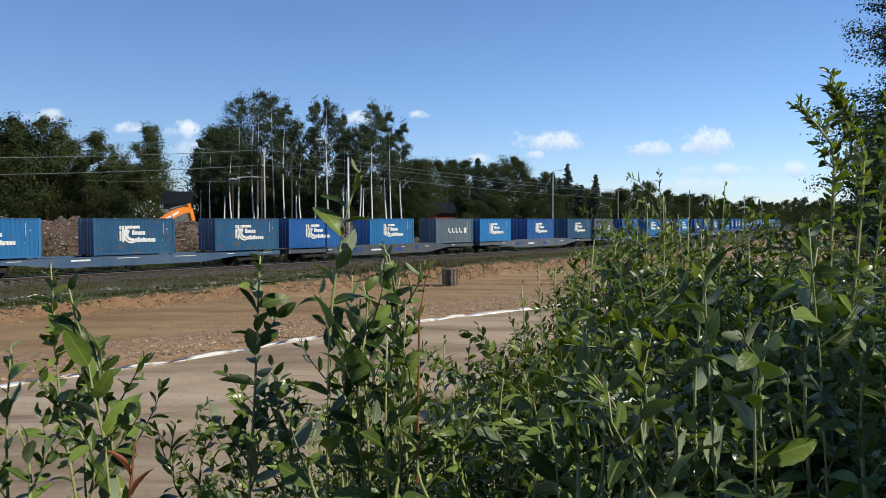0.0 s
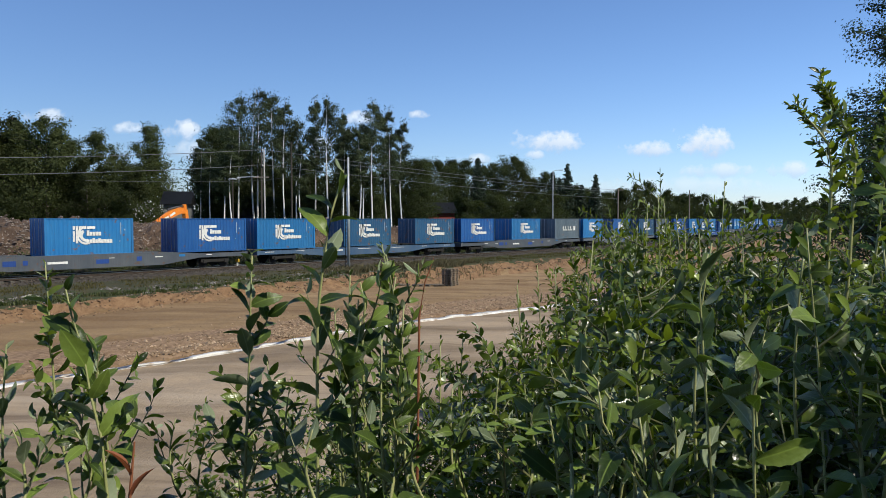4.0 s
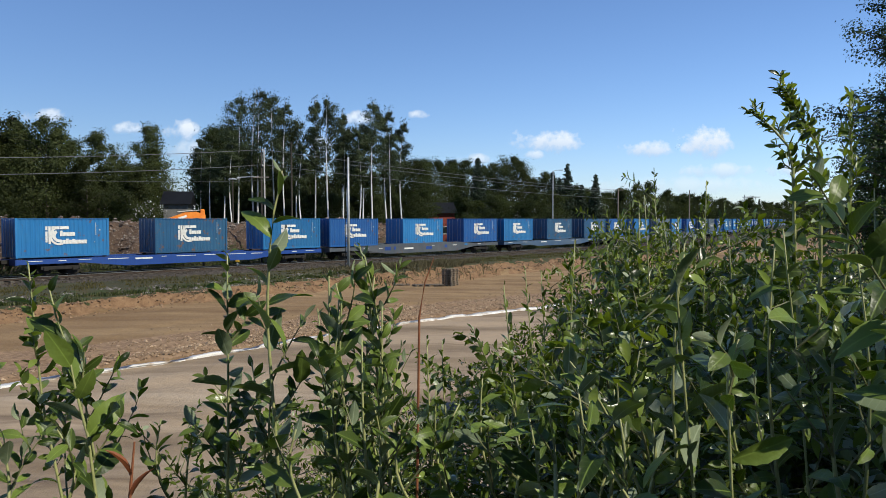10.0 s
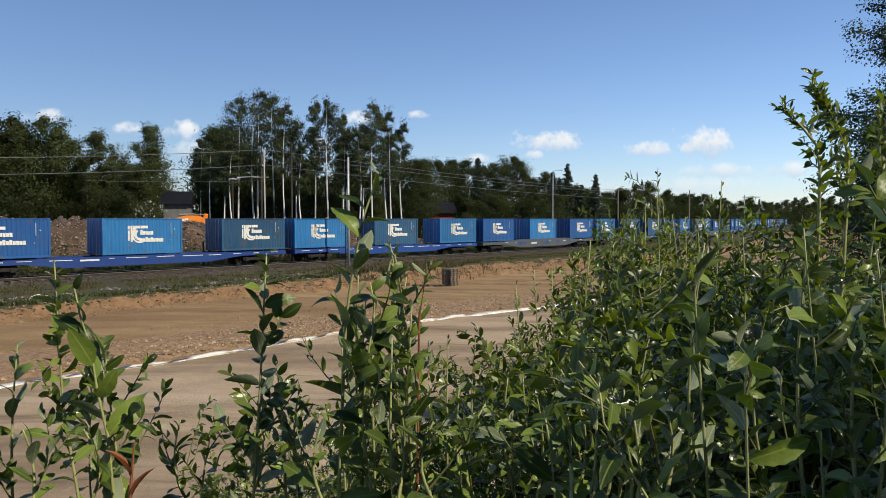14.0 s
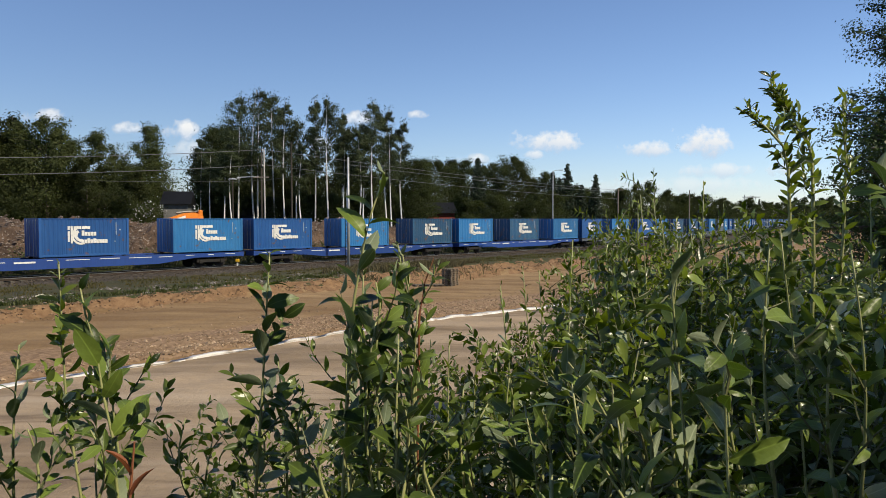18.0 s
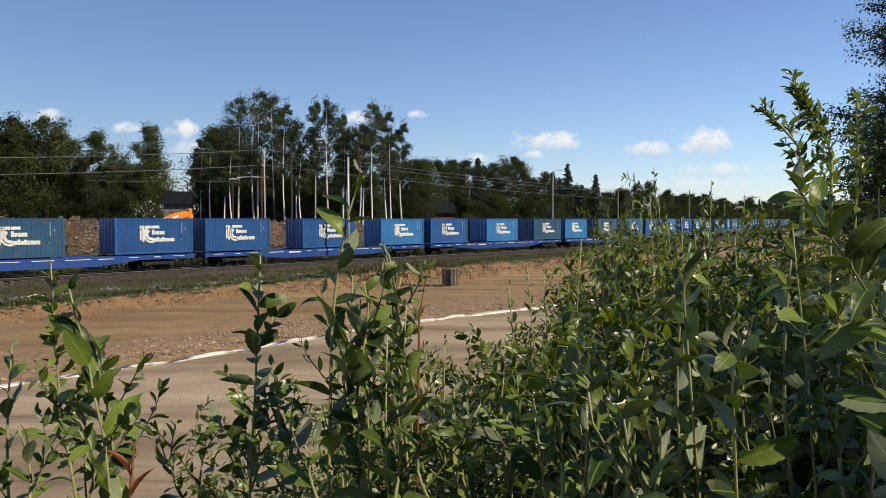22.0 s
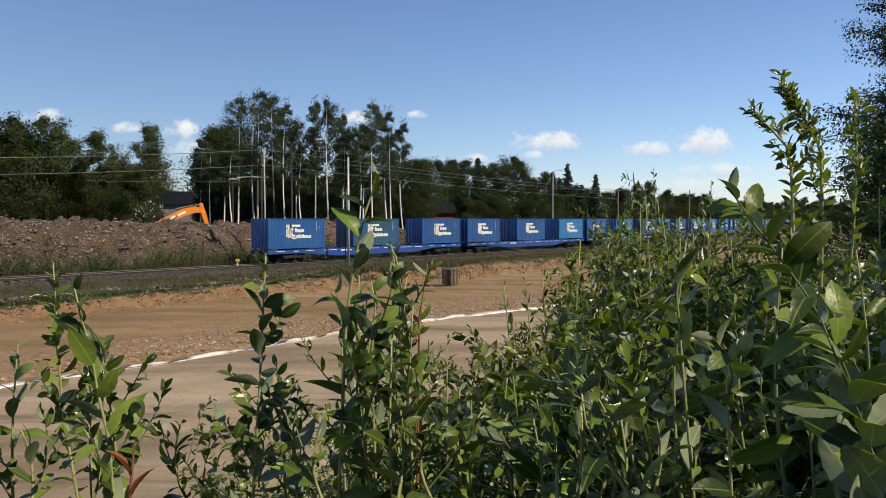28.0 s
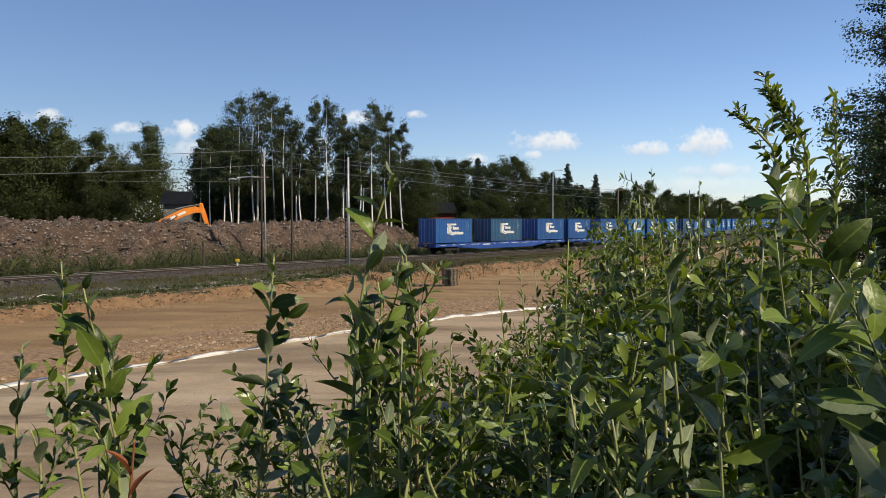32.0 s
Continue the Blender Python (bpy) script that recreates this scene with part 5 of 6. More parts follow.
def blades(name, label, x, y, z, h, w, material, seed, category="grass"):
    """Upright bent blades, one scatter."""
    r = np.random.default_rng(seed)
    n = len(x)
    a = r.uniform(0, 2 * pi, n)
    hh = h * r.uniform(0.5, 1.3, n)
    lean = r.normal(0, 0.35, (n, 2)) * hh[:, None]
    ax, ay = np.cos(a) * w, np.sin(a) * w
    v = np.stack([np.stack([x - ax, y - ay, z - 0.03], 1), np.stack([x + ax, y + ay, z - 0.03], 1),
                  np.stack([x + lean[:, 0] * 0.4 + ax * 0.8, y + lean[:, 1] * 0.4 + ay * 0.8, z + hh * 0.6], 1), np.stack([x + lean[:, 0], y + lean[:, 1], z + hh], 1)], 1).reshape(-1, 3)
    f = np.arange(4 * n).reshape(n, 4)
    return tagged(put(name, mesh_of(name, v, f, material), None), label, category, kind="stuff")


def scatter_grass():
    r = np.random.default_rng(19)
    n = 26000
    ss, ll = r.uniform(2, 120, n), -3.0 - np.abs(r.normal(0, 4.5, n))
    keep = ll > np.interp(ss, [0, 18, 57], [-16.2, -13.9, -8.6])
    keep &= wave(ss, ll, 61, 4) + 0.6 * wave(ss, ll, 62, 1.5) > np.interp(ss, [0, 35, 55], [-0.2, -0.2, -0.9])
    ss, ll = ss[keep], ll[keep]
    p = np.array([rail_at(a, b)[:2] for a, b in zip(ss, ll)])
    blades("verge_grass", "patchy green and dry grass beside the track", p[:, 0], p[:, 1], ground_parts(p[:, 0], p[:, 1])[0], 0.12, 0.03, M_GRASS, 5)
    n = 3500
    ss, ll = r.uniform(-8, 120, n), 3.6 + 7.0 * r.uniform(0, 1, n) ** 1.5
    lump = wave(ss, ll, 63, 6) + 0.6 * wave(ss, ll, 69, 2.2)
    keep = lump > (ll - 7.0) * 0.35
    ss, ll, lump = ss[keep], ll[keep], lump[keep]
    p = np.array([rail_at(a, b)[:2] for a, b in zip(ss, ll)])
    foot = np.where(ss < 72, np.maximum(ground_parts(p[:, 0], p[:, 1])[0], heap_z(ss, ll)), ground_parts(p[:, 0], p[:, 1])[0])
    blades("tall_weeds", "tall green weeds along the foot of the heap", p[:, 0], p[:, 1], foot, 0.6 + 0.5 * smooth01(lump + 0.5), 0.02, M_WEED, 6, "weeds")
    n = 120000
    ss, ll = r.uniform(-8, 110, n), 3.8 + 6.0 * r.uniform(0, 1, n) ** 1.4
    lump = wave(ss, ll, 63, 6) + 0.6 * wave(ss, ll, 69, 2.2)
    keep = lump > (ll - 6.8) * 0.4
    ss, ll, lump = ss[keep], ll[keep], lump[keep]
    n = len(ss)
    p = np.array([rail_at(a, b)[:2] for a, b in zip(ss, ll)])
    foot = np.where(ss < 72, np.maximum(ground_parts(p[:, 0], p[:, 1])[0], heap_z(ss, ll)), ground_parts(p[:, 0], p[:, 1])[0])
    high = np.clip(1.0 + 0.65 * lump + 0.4 * wave(ss, ll, 68, 1.3), 0.15, 2.0)
    c = np.stack([p[:, 0], p[:, 1], foot + high * r.uniform(0.05, 1.0, n)], 1)
    out = np.stack([r.normal(0, 0.5, n), r.normal(-0.2, 0.5, n), np.full(n, 0.8)], 1)
    v, f = facing_quads(c, out, 0.065, r)
    tagged(put("leafy_weeds", mesh_of("leafy_weeds", v, f, M_WEED)), "dark leafy weeds at the foot of the heap", "weeds", kind="stuff")
    n = 12000
    ss, ll = r.uniform(0, 120, n), np.abs(r.normal(0, 0.7, n)) + 2.6
    p = np.array([rail_at(a, b)[:2] for a, b in zip(ss, ll)])
    blades("verge_grass", "yellow-green grass close to the rails", p[:, 0], p[:, 1], ground_parts(p[:, 0], p[:, 1])[0], 0.22, 0.022, M_GRASS, 7)
    n = 9000
    ss = r.uniform(38, 56, n)
    ll = r.normal(-8.5, 1.6, n) + 0.1 * (ss - 47)
    p = np.array([rail_at(a, b)[:2] for a, b in zip(ss, ll)])
    keep = wave(p[:, 0], p[:, 1], 65, 3) > -0.1
    p = p[keep]
    blades("tall_weeds", "dry brownish grass on the bank's edge", p[:, 0], p[:, 1], ground_parts(p[:, 0], p[:, 1])[0], 0.4, 0.03, M_DRYGRASS, 8, "weeds")

    n = 16000
    ss = r.uniform(2, 44, n)
    ll = np.interp(ss, [0, 18, 57], [-16.4, -14.0, -8.6]) + np.abs(r.normal(0, 1.3, n))
    p = np.array([rail_at(a, b)[:2] for a, b in zip(ss, ll)])
    p = p[wave(p[:, 0], p[:, 1], 66, 2.4) > 0.25]
    blades("edge_weeds", "dark low weeds along the bank's broken edge", p[:, 0], p[:, 1], ground_parts(p[:, 0], p[:, 1])[0], 0.19, 0.04, M_WEED, 9, "weeds")


scatter_grass()


def build_cloth():
    """The white cloth that shows along the gravel's foot: a low wrinkled ribbon with thickness."""
    r = np.random.default_rng(4)
    xs = np.concatenate([np.arange(-22, 6, 0.16), np.arange(6, 44, 0.5)])
    px, py = np.array([p[0] for p in STRIP]), np.array([p[1] for p in STRIP])
    ys = np.interp(xs, px, py) + 0.07 * wave(xs, xs * 0, 71, 3) + 0.03 * wave(xs, xs * 0, 72, 0.7)
    g = ground_parts(xs, ys - 0.1)[0]
    wid = np.clip(0.15 + 0.06 * wave(xs, xs * 0, 73, 1.6), 0.08, 0.4)
    wid = wid * np.interp(xs, [-14, -10, -2, 2], [1.0, 0.5, 0.45, 1.0])
    hi = np.clip(0.055 + 0.03 * wave(xs, xs * 0, 74, 1.1), 0.02, 0.12)
    verts, faces = [], []
    for x, y, z, w, h in zip(xs, ys, g, wid, hi):
        verts += [(x + 0.3 * w, y - w, z - 0.02), (x + 0.2 * w, y - w * 0.8, z + 0.05), (x, y - 0.1, z + h), (x - 0.2 * w, y + 0.25, z + h + 0.03), (x - 0.2 * w, y + 0.3, z - 0.05)]
    for i in range(len(xs) - 1):
        for j in range(4):
            faces.append((5 * i + j, 5 * i + j + 1, 5 * i + 6 + j, 5 * i + 5 + j))
    tagged(put("geotextile", mesh_of("geotextile", verts, faces, M_CLOTH, True)), "white wrinkled ground cloth along the gravel edge", "ground cloth")


build_cloth()


def build_pallets():
    def pallet(m, stacked):
        root = empty("wooden_pallet", m, "weathered wooden pallet" + (" in a tall stack" if stacked else " lying on the sand"), "pallet", "pallets on the sand")
        for k in range(5):
            part("board", box(-0.6, 0.6, -0.4 + k * 0.175, -0.4 + k * 0.175 + 0.1, 0.122, 0.144), M_PALLET, root)
        for k in range(3):
            part("stringer", box(-0.6 + 0.5275 * k, -0.6 + 0.5275 * k + 0.145, -0.4, 0.4, 0.1, 0.122), M_PALLET, root)
            part("bottom_board", box(-0.6, 0.6, -0.4 + 0.35 * k, -0.3 + 0.35 * k, 0.0, 0.022), M_PALLET, root)
            for j in range(3):
                part("block", box(-0.6 + 0.5275 * k, -0.455 + 0.5275 * k, -0.4 + 0.35 * j, -0.3 + 0.35 * j, 0.022, 0.1), M_PALLET, root)
        return root

    p = at(797, 507, 57.5)
    z = ground_z(p.x, p.y)
    first = pallet(pose(p.x, p.y, z, 0, 0, 62), True)
    for k in range(1, 9):
        copy_thing(first, pose(p.x + rng.uniform(-0.03, 0.03), p.y + rng.uniform(-0.03, 0.03), z + 0.146 * k, 0, 0, 62 + rng.uniform(-2, 2)))
    for px, dd, a in ((771, 57.0, 8), (746, 56.5, 20), (711, 57, 10)):
        q = at(px, 509, dd)
        lying = copy_thing(first, pose(q.x, q.y, ground_z(q.x, q.y), 0, 0, a))
        tagged(lying, "weathered wooden pallet lying on the sand")


build_pallets()


def standing(px, base_d):
    p = at(px, 440, base_d)
    return Vector((p.x, p.y, ground_z(p.x, p.y)))


def top_of(px, py, d):
    return at(px, py, d).z


def build_poles():
    b = standing(617, 66)
    h = top_of(617, 280, 66) - b.z
    root = empty("line_pole", Matrix.Translation(b), "slim pale galvanised line pole before the track", "pole")
    part("shaft", tube([(0, 0, -0.3), (0, 0, h)], [0.13, 0.085], 10), M_GALV, root, smooth=True)
    part("cap", tube([(0, 0, h), (0, 0, h + 0.06)], [0.1, 0.05], 8), M_GALV, root)
    part("ground_wire", tube([(-0.28, 0.1, -0.2), (-0.28, 0.1, h * 0.55)], [0.03, 0.03], 6), M_BLACK, root)
    for k in range(14):
        part("clamp", box(-0.24, -0.1, 0.02, 0.1, 0.3 + 0.36 * k, 0.38 + 0.36 * k), M_GALV, root)
    b = standing(467, 68)
    h = top_of(467, 265, 68) - b.z
    root = empty("utility_pole", Matrix.Translation(b), "grey weathered twin wooden pole carrying wires", "pole")
    for dx, wood in ((-0.2, M_DARKWOOD), (0.16, M_POLEGREY)):
        part("post", tube([(dx, 0, -0.3), (dx * 0.6, 0, h)], [0.085, 0.06], 9), wood, root, smooth=True)
    part("crossarm", box(-0.9, 0.5, -0.06, 0.06, h - 2.55, h - 2.43), M_WOODGREY, root)
    part("lamp_head", tube([(-2.3, 0, h - 2.6), (-2.0, 0, h - 2.5), (-0.4, 0, h - 2.4)], [0.14, 0.06, 0.03], 8), M_GALV, root)
    for z in (h - 0.1, h - 1.5):
        part("insulator", tube([(0, -0.1, z), (0, -0.1, z + 0.16)], [0.06, 0.04], 8), M_WHITE, root)
    for px, top, d in ((517, 252, 70), (413, 318, 88), (360, 428, 62)):
        b = standing(px, d)
        part_root = empty("wooden_post", Matrix.Translation(b), "thin dark weathered wooden post", "post")
        part("shaft", tube([(0, 0, -0.2), (0, 0, top_of(px, top, d) - b.z)], [0.1, 0.07], 8), M_DARKWOOD, part_root)
        if px == 413:
            h = top_of(px, top, d) - b.z
            part("lamp_head", tube([(-0.5, 0, h), (0, 0, h + 0.08), (0.5, 0, h)], [0.07, 0.13, 0.07], 8), M_GALV, part_root)
    b = standing(978, 112)
    h = top_of(978, 303, 112) - b.z
    root = empty("street_lamp", Matrix.Translation(b), "grey street lamp on a tall pole", "street lamp")
    part("shaft", tube([(0, 0, -0.2), (0, 0, h)], [0.11, 0.07], 8), M_GALV, root)
    part("arm", tube([(0, 0, h - 0.05), (0.5, 0, h + 0.12), (0.9, 0, h + 0.15)], [0.05, 0.045, 0.04], 6), M_GALV, root)
    part("lamp_head", box(0.8, 1.5, -0.12, 0.12, h + 0.08, h + 0.2, 0.04), M_GALV, root)
    b = standing(1219, 150)
    root = empty("line_pole", Matrix.Translation(b), "plain pale pole beside the bend", "pole")
    part("shaft", tube([(0, 0, -0.2), (0, 0, top_of(1219, 337, 150) - b.z)], [0.14, 0.1], 8), M_WOODGREY, root)
    # mast over the line far off
    b = standing(1316, 240)
    h = top_of(1316, 345, 240) - b.z
    root = empty("line_mast", Matrix.Translation(b), "distant grey steel mast with a cross beam", "mast")
    part("shaft", tube([(0, 0, -0.2), (0, 0, h)], [0.2, 0.14], 6), M_GALV, root)
    part("beam", box(-0.6, 5.0, -0.1, 0.1, h - 0.9, h - 0.6), M_GALV, root)
    part("bracket", box(3.5, 3.7, -0.1, 0.1, h - 1.6, h - 0.6), M_GALV, root)
    # the utility mast with arms among the trees
    b = standing(1093, 128)
    h = top_of(1093, 333, 128) - b.z
    root = empty("utility_pole", Matrix.Translation(b), "dark utility pole with a short cross arm", "pole")
    part("post", tube([(0, 0, -0.2), (0, 0, h)], [0.14, 0.1], 8), M_WOODGREY, root)
    part("crossarm", box(-0.9, 0.9, -0.06, 0.06, h - 0.4, h - 0.28), M_WOODGREY, root)


build_poles()


def wire(a, b, sag, radius):
    pts = [Vector(a).lerp(Vector(b), f) - Vector((0, 0, 4 * sag * f * (1 - f))) for f in np.linspace(0, 1, 17)]
    ob = put("wire", bm_mesh("wire", tube(pts, [radius] * 17, 5), M_WIRE))
    tagged(ob, "thin grey overhead wire between the poles", "wire", "overhead wires")


def build_wires():
    for y0, y1, y2 in ((280, 264, 345), (310, 291, 360)):
        wire(at(-60, y0, 48), at(467, y1 + 1, 68), 0.15, 0.024)
        wire(at(467, y1 + 1, 68), at(1093, y2 - 8, 128), 0.35, 0.024)
    wire(at(150, 320, 62), at(467, 320, 68), 0.1, 0.012)
    wire(at(467, 320, 68), at(617, 292, 66), 0.1, 0.012)
    wire(at(617, 292, 66), at(1093, 340, 128), 0.3, 0.02)


build_wires()


def build_trackside():
    b = standing(420, 62)
    root = empty("track_cabinet", Matrix.Translation(b), "small yellow box on a short white post", "cabinet")
    part("post", box(-0.05, 0.05, -0.05, 0.05, -0.1, 0.55), M_WHITE, root)
    part("housing", box(-0.15, 0.15, -0.12, 0.12, 0.5, 0.76, 0.03), M_YELLOW, root)
    part("foot", box(-0.3, 0.3, -0.12, 0.12, -0.05, 0.14, 0.02), M_WHITE, root)
    p = at(258, 374, 82)
    z = ground_z(p.x, p.y)
    root = empty("flowering_shrub", pose(p.x, p.y, z), "tall shrub with white blossom behind the heap", "shrub")
    r = np.random.default_rng(44)
    part("stem", tube([(0, 0, -0.1), (0.1, 0, 3.0)], [0.06, 0.02], 6), M_BARK, root)
    c = r.normal(size=(900, 3)) * (0.7, 0.6, 0.7) + (0, 0, p.z - z - 0.2)
    v, f = tilt_quads(c, 0.12, r)
    tagged(put("crown", mesh_of("crown", v, f, M_LEAF_FAR), root), kind="stuff")
    c = r.normal(size=(90, 3)) * (0.6, 0.5, 0.6) + (0, -0.2, p.z - z)
    v, f = tilt_quads(c, 0.09, r, 0.9)
    tagged(put("blossom", mesh_of("blossom", v, f, M_BLOSSOM), root), kind="stuff")


build_trackside()

BOOM = []


def build_excavator():
    foot = at(266, 404, 84)
    z0 = ground_z(foot.x, foot.y)
    root = empty("excavator", Matrix.Translation((foot.x, foot.y, z0)), "orange excavator working behind the earth heap", "excavator")
    h = foot.z - z0
    for y in (-1.2, 1.2):
        part("track", box(-3.4, 0.6, y - 0.3, y + 0.3, 0.0, 0.8, 0.2), M_DARKPLASTIC, root)
    part("upper_body", box(-3.6, 0.2, -1.3, 1.3, 0.95, 2.2, 0.15), M_ORANGE, root)
    cab = part("cab", box(-1.4, 0.1, 0.3, 1.3, 2.2, 2.75, 0.12), M_ORANGE, root)
    part("pane", box(-1.2, 0.12, 0.4, 1.2, 2.3, 2.65), M_GLASS, cab)
    prof = [(0, 0.0, 0.7), (1.9, 0.95, 0.85), (3.5, 1.75, 0.9), (4.8, 2.1, 0.72), (5.75, 2.0, 0.5)]
    bm = bmesh.new()
    rows = [[bm.verts.new((x, y, z + q)) for y, q in ((-0.22, -w / 2), (-0.22, w / 2), (0.22, w / 2), (0.22, -w / 2))] for x, z, w in prof]
    for a, b in zip(rows, rows[1:]):
        for j in range(4):
            bm.faces.new((a[j], b[j], b[(j + 1) % 4], a[(j + 1) % 4]))
    bm.faces.new(rows[0])
    bm.faces.new(rows[-1][::-1])
    bmesh.ops.recalc_face_normals(bm, faces=bm.faces[:])
    boom = put("boom", bm_mesh("boom", bm, M_ORANGE), root, m=pose(0, 0, h))
    mark = bm_mesh("marking", box(0, 0.95, -0.006, 0.006, -0.13, 0.13), M_WHITE)
    for k in (0, 1):
        put("marking", mark, boom, "white plain marking", pose(1.8 + k * 1.1, -0.225, 0.92 + 0.5 * k, 0, -26, 0))
    stick = put("stick", bm_mesh("stick", add_tube(box(-0.28, 0.2, -0.2, 0.2, -0.2, 0.95, 0.08), [(0, 0, 0.3), (0.05, 0, -0.6), (0.2, 0, -2.6)], [0.34, 0.36, 0.22], 4), M_ORANGE), boom, m=pose(5.65, 0, 1.9, 0, -12, 0))
    put("ram", bm_mesh("ram", tube([(2.7, 0, 2.12), (4.3, 0, 2.5), (4.31, 0, 2.5), (5.5, 0, 2.72)], [0.12, 0.12, 0.07, 0.07], 8), M_CHROME), boom)
    put("bucket_ram", bm_mesh("bucket_ram", tube([(1.2, -0.3, 0.0), (2.8, -0.3, 1.3)], [0.08, 0.06], 8), M_CHROME), boom)
    BOOM.append((boom, stick, h))


build_excavator()


def build_houses():
    def house(px, d, w, wall_h, roof_h, depth, wall_mat, label, windows):
        b = standing(px, d)
        root = empty("house", Matrix.Translation(b) @ pose(0, 0, 0, 0, 0, 12), label, "house")
        part("wall", box(-w / 2, w / 2, 0, depth, -0.3, wall_h), wall_mat, root)
        bm = bmesh.new()
        v = [bm.verts.new(c) for c in ((-w / 2 - 0.4, -0.5, wall_h - 0.15), (w / 2 + 0.4, -0.5, wall_h - 0.15), (w / 2 + 0.4, depth / 2, wall_h + roof_h), (-w / 2 - 0.4, depth / 2, wall_h + roof_h), (-w / 2 - 0.4, depth + 0.5, wall_h - 0.15), (w / 2 + 0.4, depth + 0.5, wall_h - 0.15))]
        for f in ((0, 1, 2, 3), (3, 2, 5, 4), (0, 3, 4), (1, 5, 2)):
            bm.faces.new([v[i] for i in f])
        bmesh.ops.solidify(bm, geom=bm.faces[:], thickness=0.12)
        part("roof", bm, M_ROOF, root)
        for x in windows:
            win = part("window", box(x - 0.6, x + 0.6, -0.05, 0.05, 1.2, 2.4), M_WHITE, root)
            part("pane", box(x - 0.5, x + 0.5, -0.065, -0.04, 1.3, 2.3), M_GLASS, win)

    house(312, 97, 3.0, 5.6, 1.6, 6, M_WALLDIM, "pale house with a dark roof among the trees", (-0.6,))
    house(772, 117, 6, 4.6, 1.6, 6, M_WALLRED, "red wooden house half hidden by trees", (-1.8, 1.4))
    house(445, 112, 6, 3.6, 2.0, 6, M_WALLWHITE, "small pale house behind the birches", (0.5,))


build_houses()


def build_clouds():
    m = bpy.data.materials.new("glowing cloud with painted shading")
    m.use_nodes = True
    n, l = m.node_tree.nodes, m.node_tree.links
    n.remove(n["Principled BSDF"])
    c, o = n.new("ShaderNodeTexCoord"), n.new("ShaderNodeObjectInfo")

    def math_node(op, a, b=None):
        k = n.new("ShaderNodeMath")
        k.operation = op
        for i, v in enumerate((a, b)):
            if v is None:
                continue
            if isinstance(v, (int, float)):
                k.inputs[i].default_value = v
            else:
                l.new(v, k.inputs[i])
        return k.outputs[0]

    t = n.new("ShaderNodeTexNoise")
    t.noise_dimensions = "4D"
    t.inputs["Scale"].default_value, t.inputs["Detail"].default_value, t.inputs["Roughness"].default_value = 0.018, 6, 0.6
    l.new(c.outputs["Object"], t.inputs["Vector"])
    l.new(math_node("MULTIPLY", o.outputs["Random"], 50.0), t.inputs["W"])
    sep = n.new("ShaderNodeSeparateXYZ")
    l.new(c.outputs["Generated"], sep.inputs[0])
    dx = math_node("MULTIPLY", math_node("SUBTRACT", sep.outputs["X"], 0.5), 2.0)
    dz = math_node("MULTIPLY", math_node("SUBTRACT", sep.outputs["Z"], 0.45), 2.1)
    rr = math_node("ADD", math_node("MULTIPLY", dx, dx), math_node("MULTIPLY", dz, dz))
    dens = math_node("ADD", math_node("SUBTRACT", 0.62, rr), math_node("MULTIPLY", math_node("SUBTRACT", t.outputs["Fac"], 0.5), 2.4))
    alpha = ramp(n, l, dens, (0, 0, 0), (1, 1, 1), 0.05, 0.6)
    alpha = math_node("MULTIPLY", alpha, o.outputs["Alpha"])
    # The cards glow; sunlit tops and shaded blue-grey bases are painted by height.
    col = ramp(n, l, math_node("ADD", sep.outputs["Z"], math_node("MULTIPLY", t.outputs["Fac"], 0.4)), (0.55, 0.66, 0.82), (0.98, 0.97, 0.95), 0.3, 0.8)
    e, tr, mix = n.new("ShaderNodeEmission"), n.new("ShaderNodeBsdfTransparent"), n.new("ShaderNodeMixShader")
    l.new(col, e.inputs["Color"])
    e.inputs["Strength"].default_value = 0.8
    l.new(alpha, mix.inputs[0])
    l.new(tr.outputs[0], mix.inputs[1])
    l.new(e.outputs[0], mix.inputs[2])
    l.new(mix.outputs[0], n["Material Output"].inputs["Surface"])
    made = []
    for px, py, w, h, a in ((75, 203, 110, 40, 0.7), (222, 224, 80, 36, 0.8), (322, 228, 90, 55, 0.95), (325, 262, 110, 60, 0.5), (630, 206, 70, 45, 0.9), (740, 201, 52, 24, 0.85), (968, 247, 165, 58, 0.95), (940, 273, 60, 24, 0.7),
                            (836, 281, 90, 32, 0.6), (1142, 261, 125, 46, 0.85), (1246, 246, 130, 84, 1.0), (1214, 262, 36, 34, 0.9), (1268, 300, 180, 40, 0.6), (1395, 298, 110, 46, 0.7), (1200, 328, 420, 50, 0.35), (565, 255, 60, 60, 0.7)):
        p = at(px, py, 2600)
        hw, hh = w / LENS * 1300, h / LENS * 1300
        verts = [(-hw, 0, -hh), (hw, 0, -hh), (hw, 6, hh), (-hw, 6, hh)]
        ob = put("cloud", mesh_of("cloud", verts, [(0, 1, 2, 3)], m))
        ob.matrix_basis = Matrix.Translation(p)
        ob.color = (1, 1, 1, a)
        tagged(ob, "small white fair-weather cloud in the blue sky", "cloud", "clouds", "structure")
        made.append((ob, px))
    return made


CLOUDS = build_clouds()

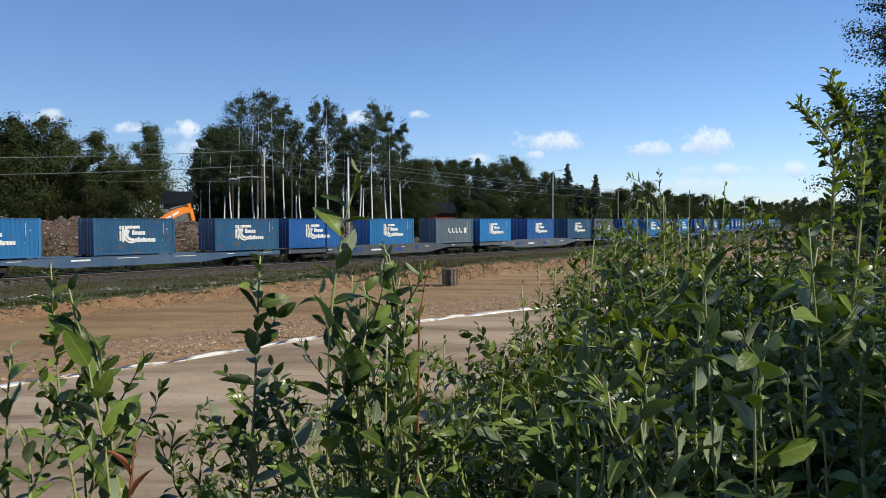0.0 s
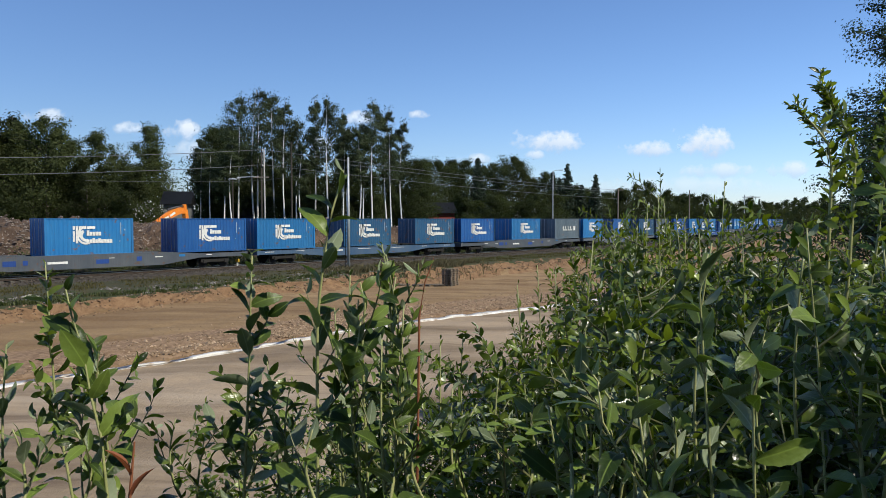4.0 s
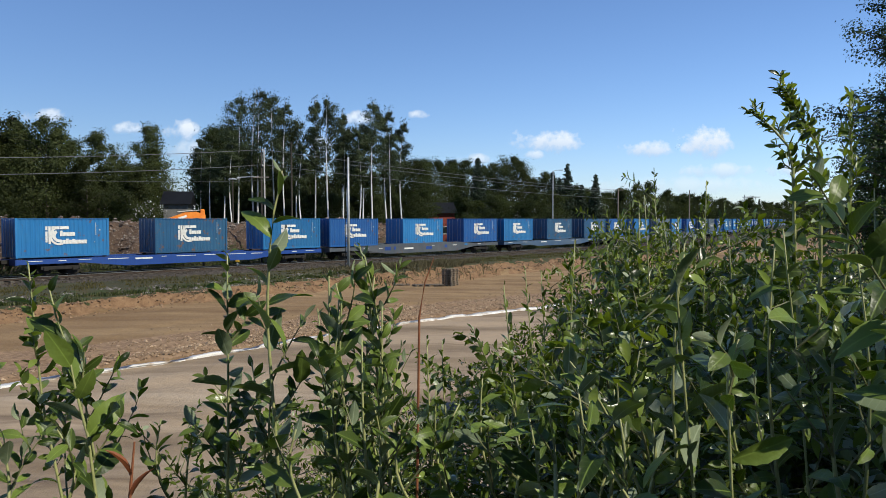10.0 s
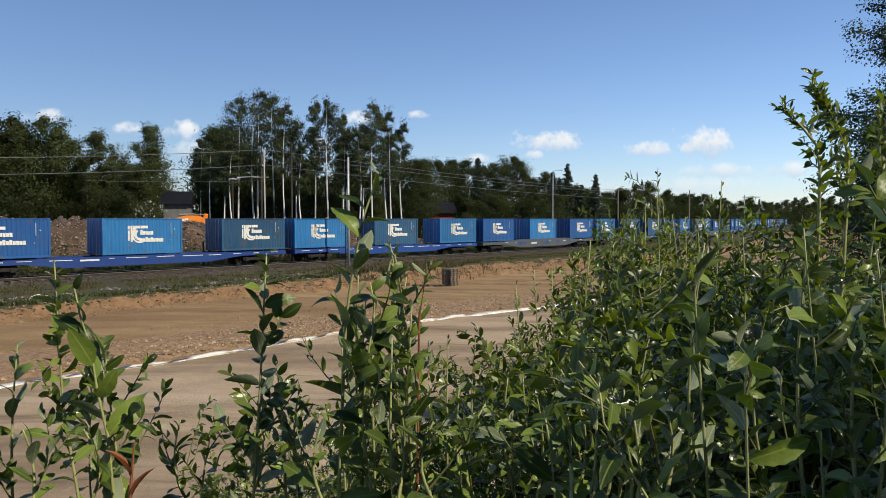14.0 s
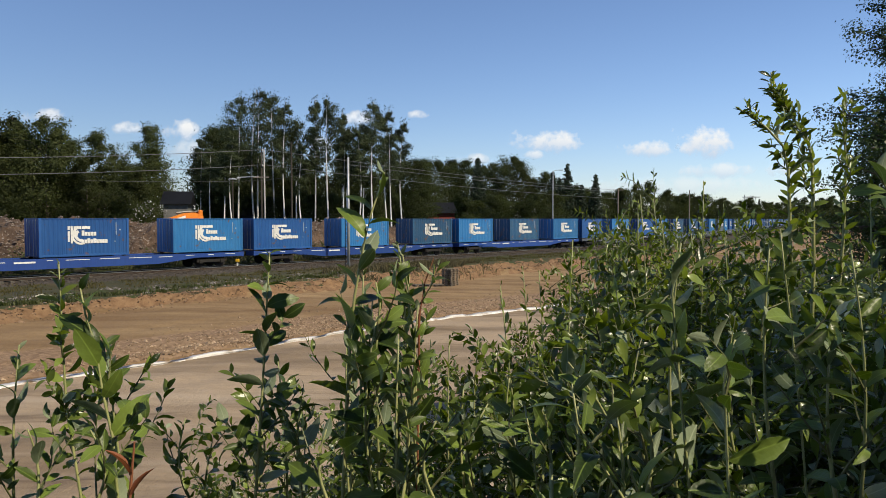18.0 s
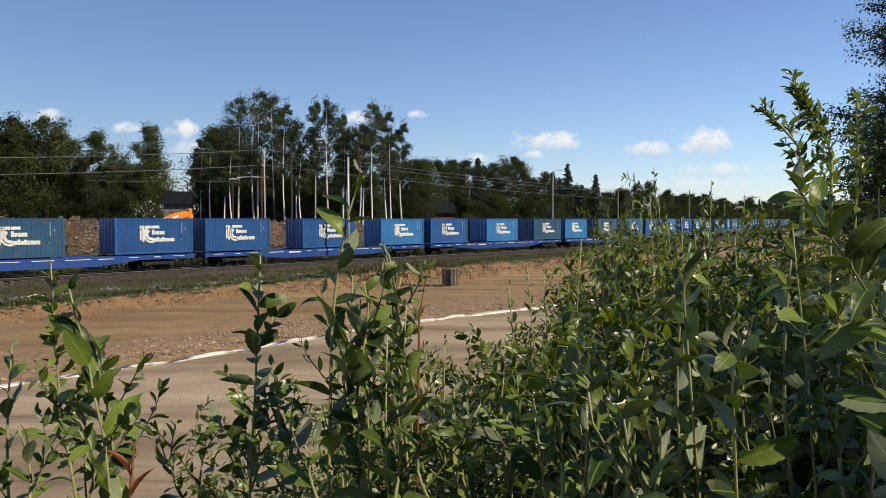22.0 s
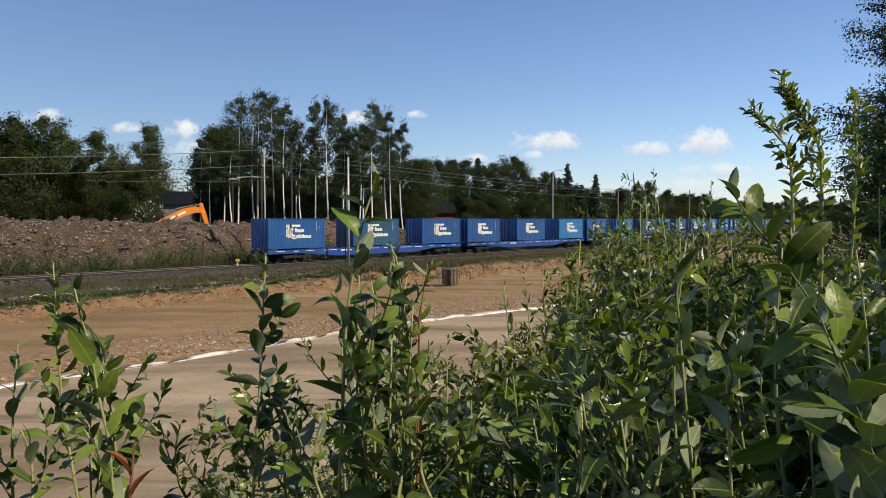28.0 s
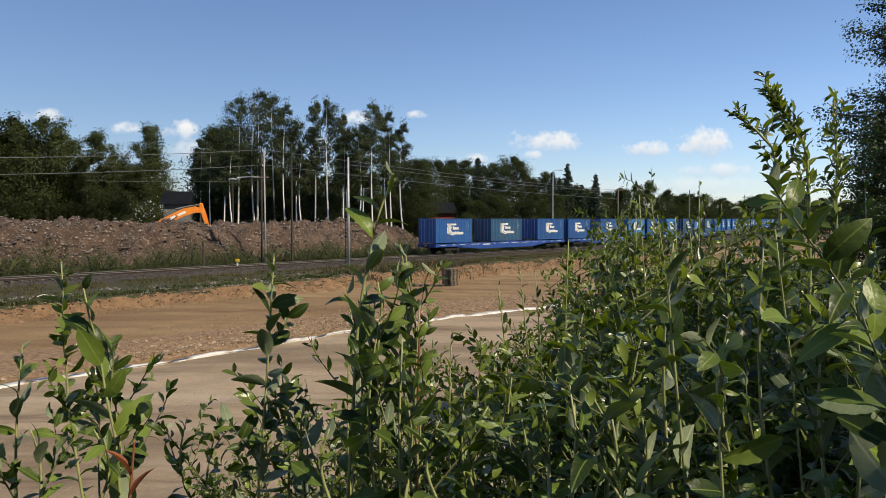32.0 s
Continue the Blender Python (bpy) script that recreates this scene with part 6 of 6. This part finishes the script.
# ---- what moves ----
def motions():
    for ob, k, local in TRAIN:
        walk(ob, [(t, wagon_pose(t, k) @ local) for t in range(0, 33, 2)])
    for ob, rest, gain, own, phase in SWAY:
        place, still = Matrix.Translation(rest.translation), rest.to_3x3().to_4x4()
        walk(ob, [(float(t), place @ sway_turn(t, rest.translation, gain, own, phase) @ still) for t in np.arange(0, 32.01, 0.5)])
    for ob, place, reach in NEAR:
        walk(ob, [(t, place @ pose(0, 0, 0, 0, math.degrees(x * reach), 0)) for t, x in NEAR_TIP])
    spin = [(float(t), -math.degrees((train_rear(t) - train_rear(0)) / 0.48)) for t in np.arange(0, 32.01, 0.1)]
    for ob, k, _ in TRAIN:
        if ob.name.startswith("container_wagon") and k < 7:
            for wheel in [o for o in ob.children_recursive if o.name.startswith("wheelset")]:
                x = wheel.matrix_basis.translation.x
                walk(wheel, [(t, pose(x, 0, 0.48) @ Matrix.Rotation(radians(-a), 4, "Y")) for t, a in spin])
    boom, stick, h = BOOM[0]
    # seconds, slew, lift of the boom, reach of the stick
    acts = [(0, 60, 0, 0), (1, 64, 0, 2), (3, 69, -1, 6), (6, 63, 0, 8), (7, 57, 1, 4), (8, 50, 1, 2), (9, 41, 0, 0), (10, 34, -7, 4), (11, 26, -12, 8), (12, 24, -17, 12), (13, 24, -17, 12), (14, 27, -12, 10), (17, 40, -12, 8),
            (18, 42, -8, 6), (19, 48, -9, 4), (20, 54, -7, 6), (21, 60, -7, 8), (22, 62, -6, 10), (24, 60, -4, 8), (25, 54, -2, 4), (27.6, 25, 0.5, 0), (28, 25, 0, 0), (32, 25, 0, 0)]
    walk(boom, [(t, pose(0, 0, h, 0, 0, q) @ pose(0, 0, 0, 0, -a, 0)) for t, q, a, _ in acts])
    walk(stick, [(t, pose(5.65, 0, 1.9, 0, -12 + b, 0)) for t, _, _, b in acts])
    for ob, px in CLOUDS:
        m = ob.matrix_basis.copy()
        walk(ob, [(0, m), (32, Matrix.Translation((-4 / LENS * 2600, 0, 0)) @ m)])


motions()
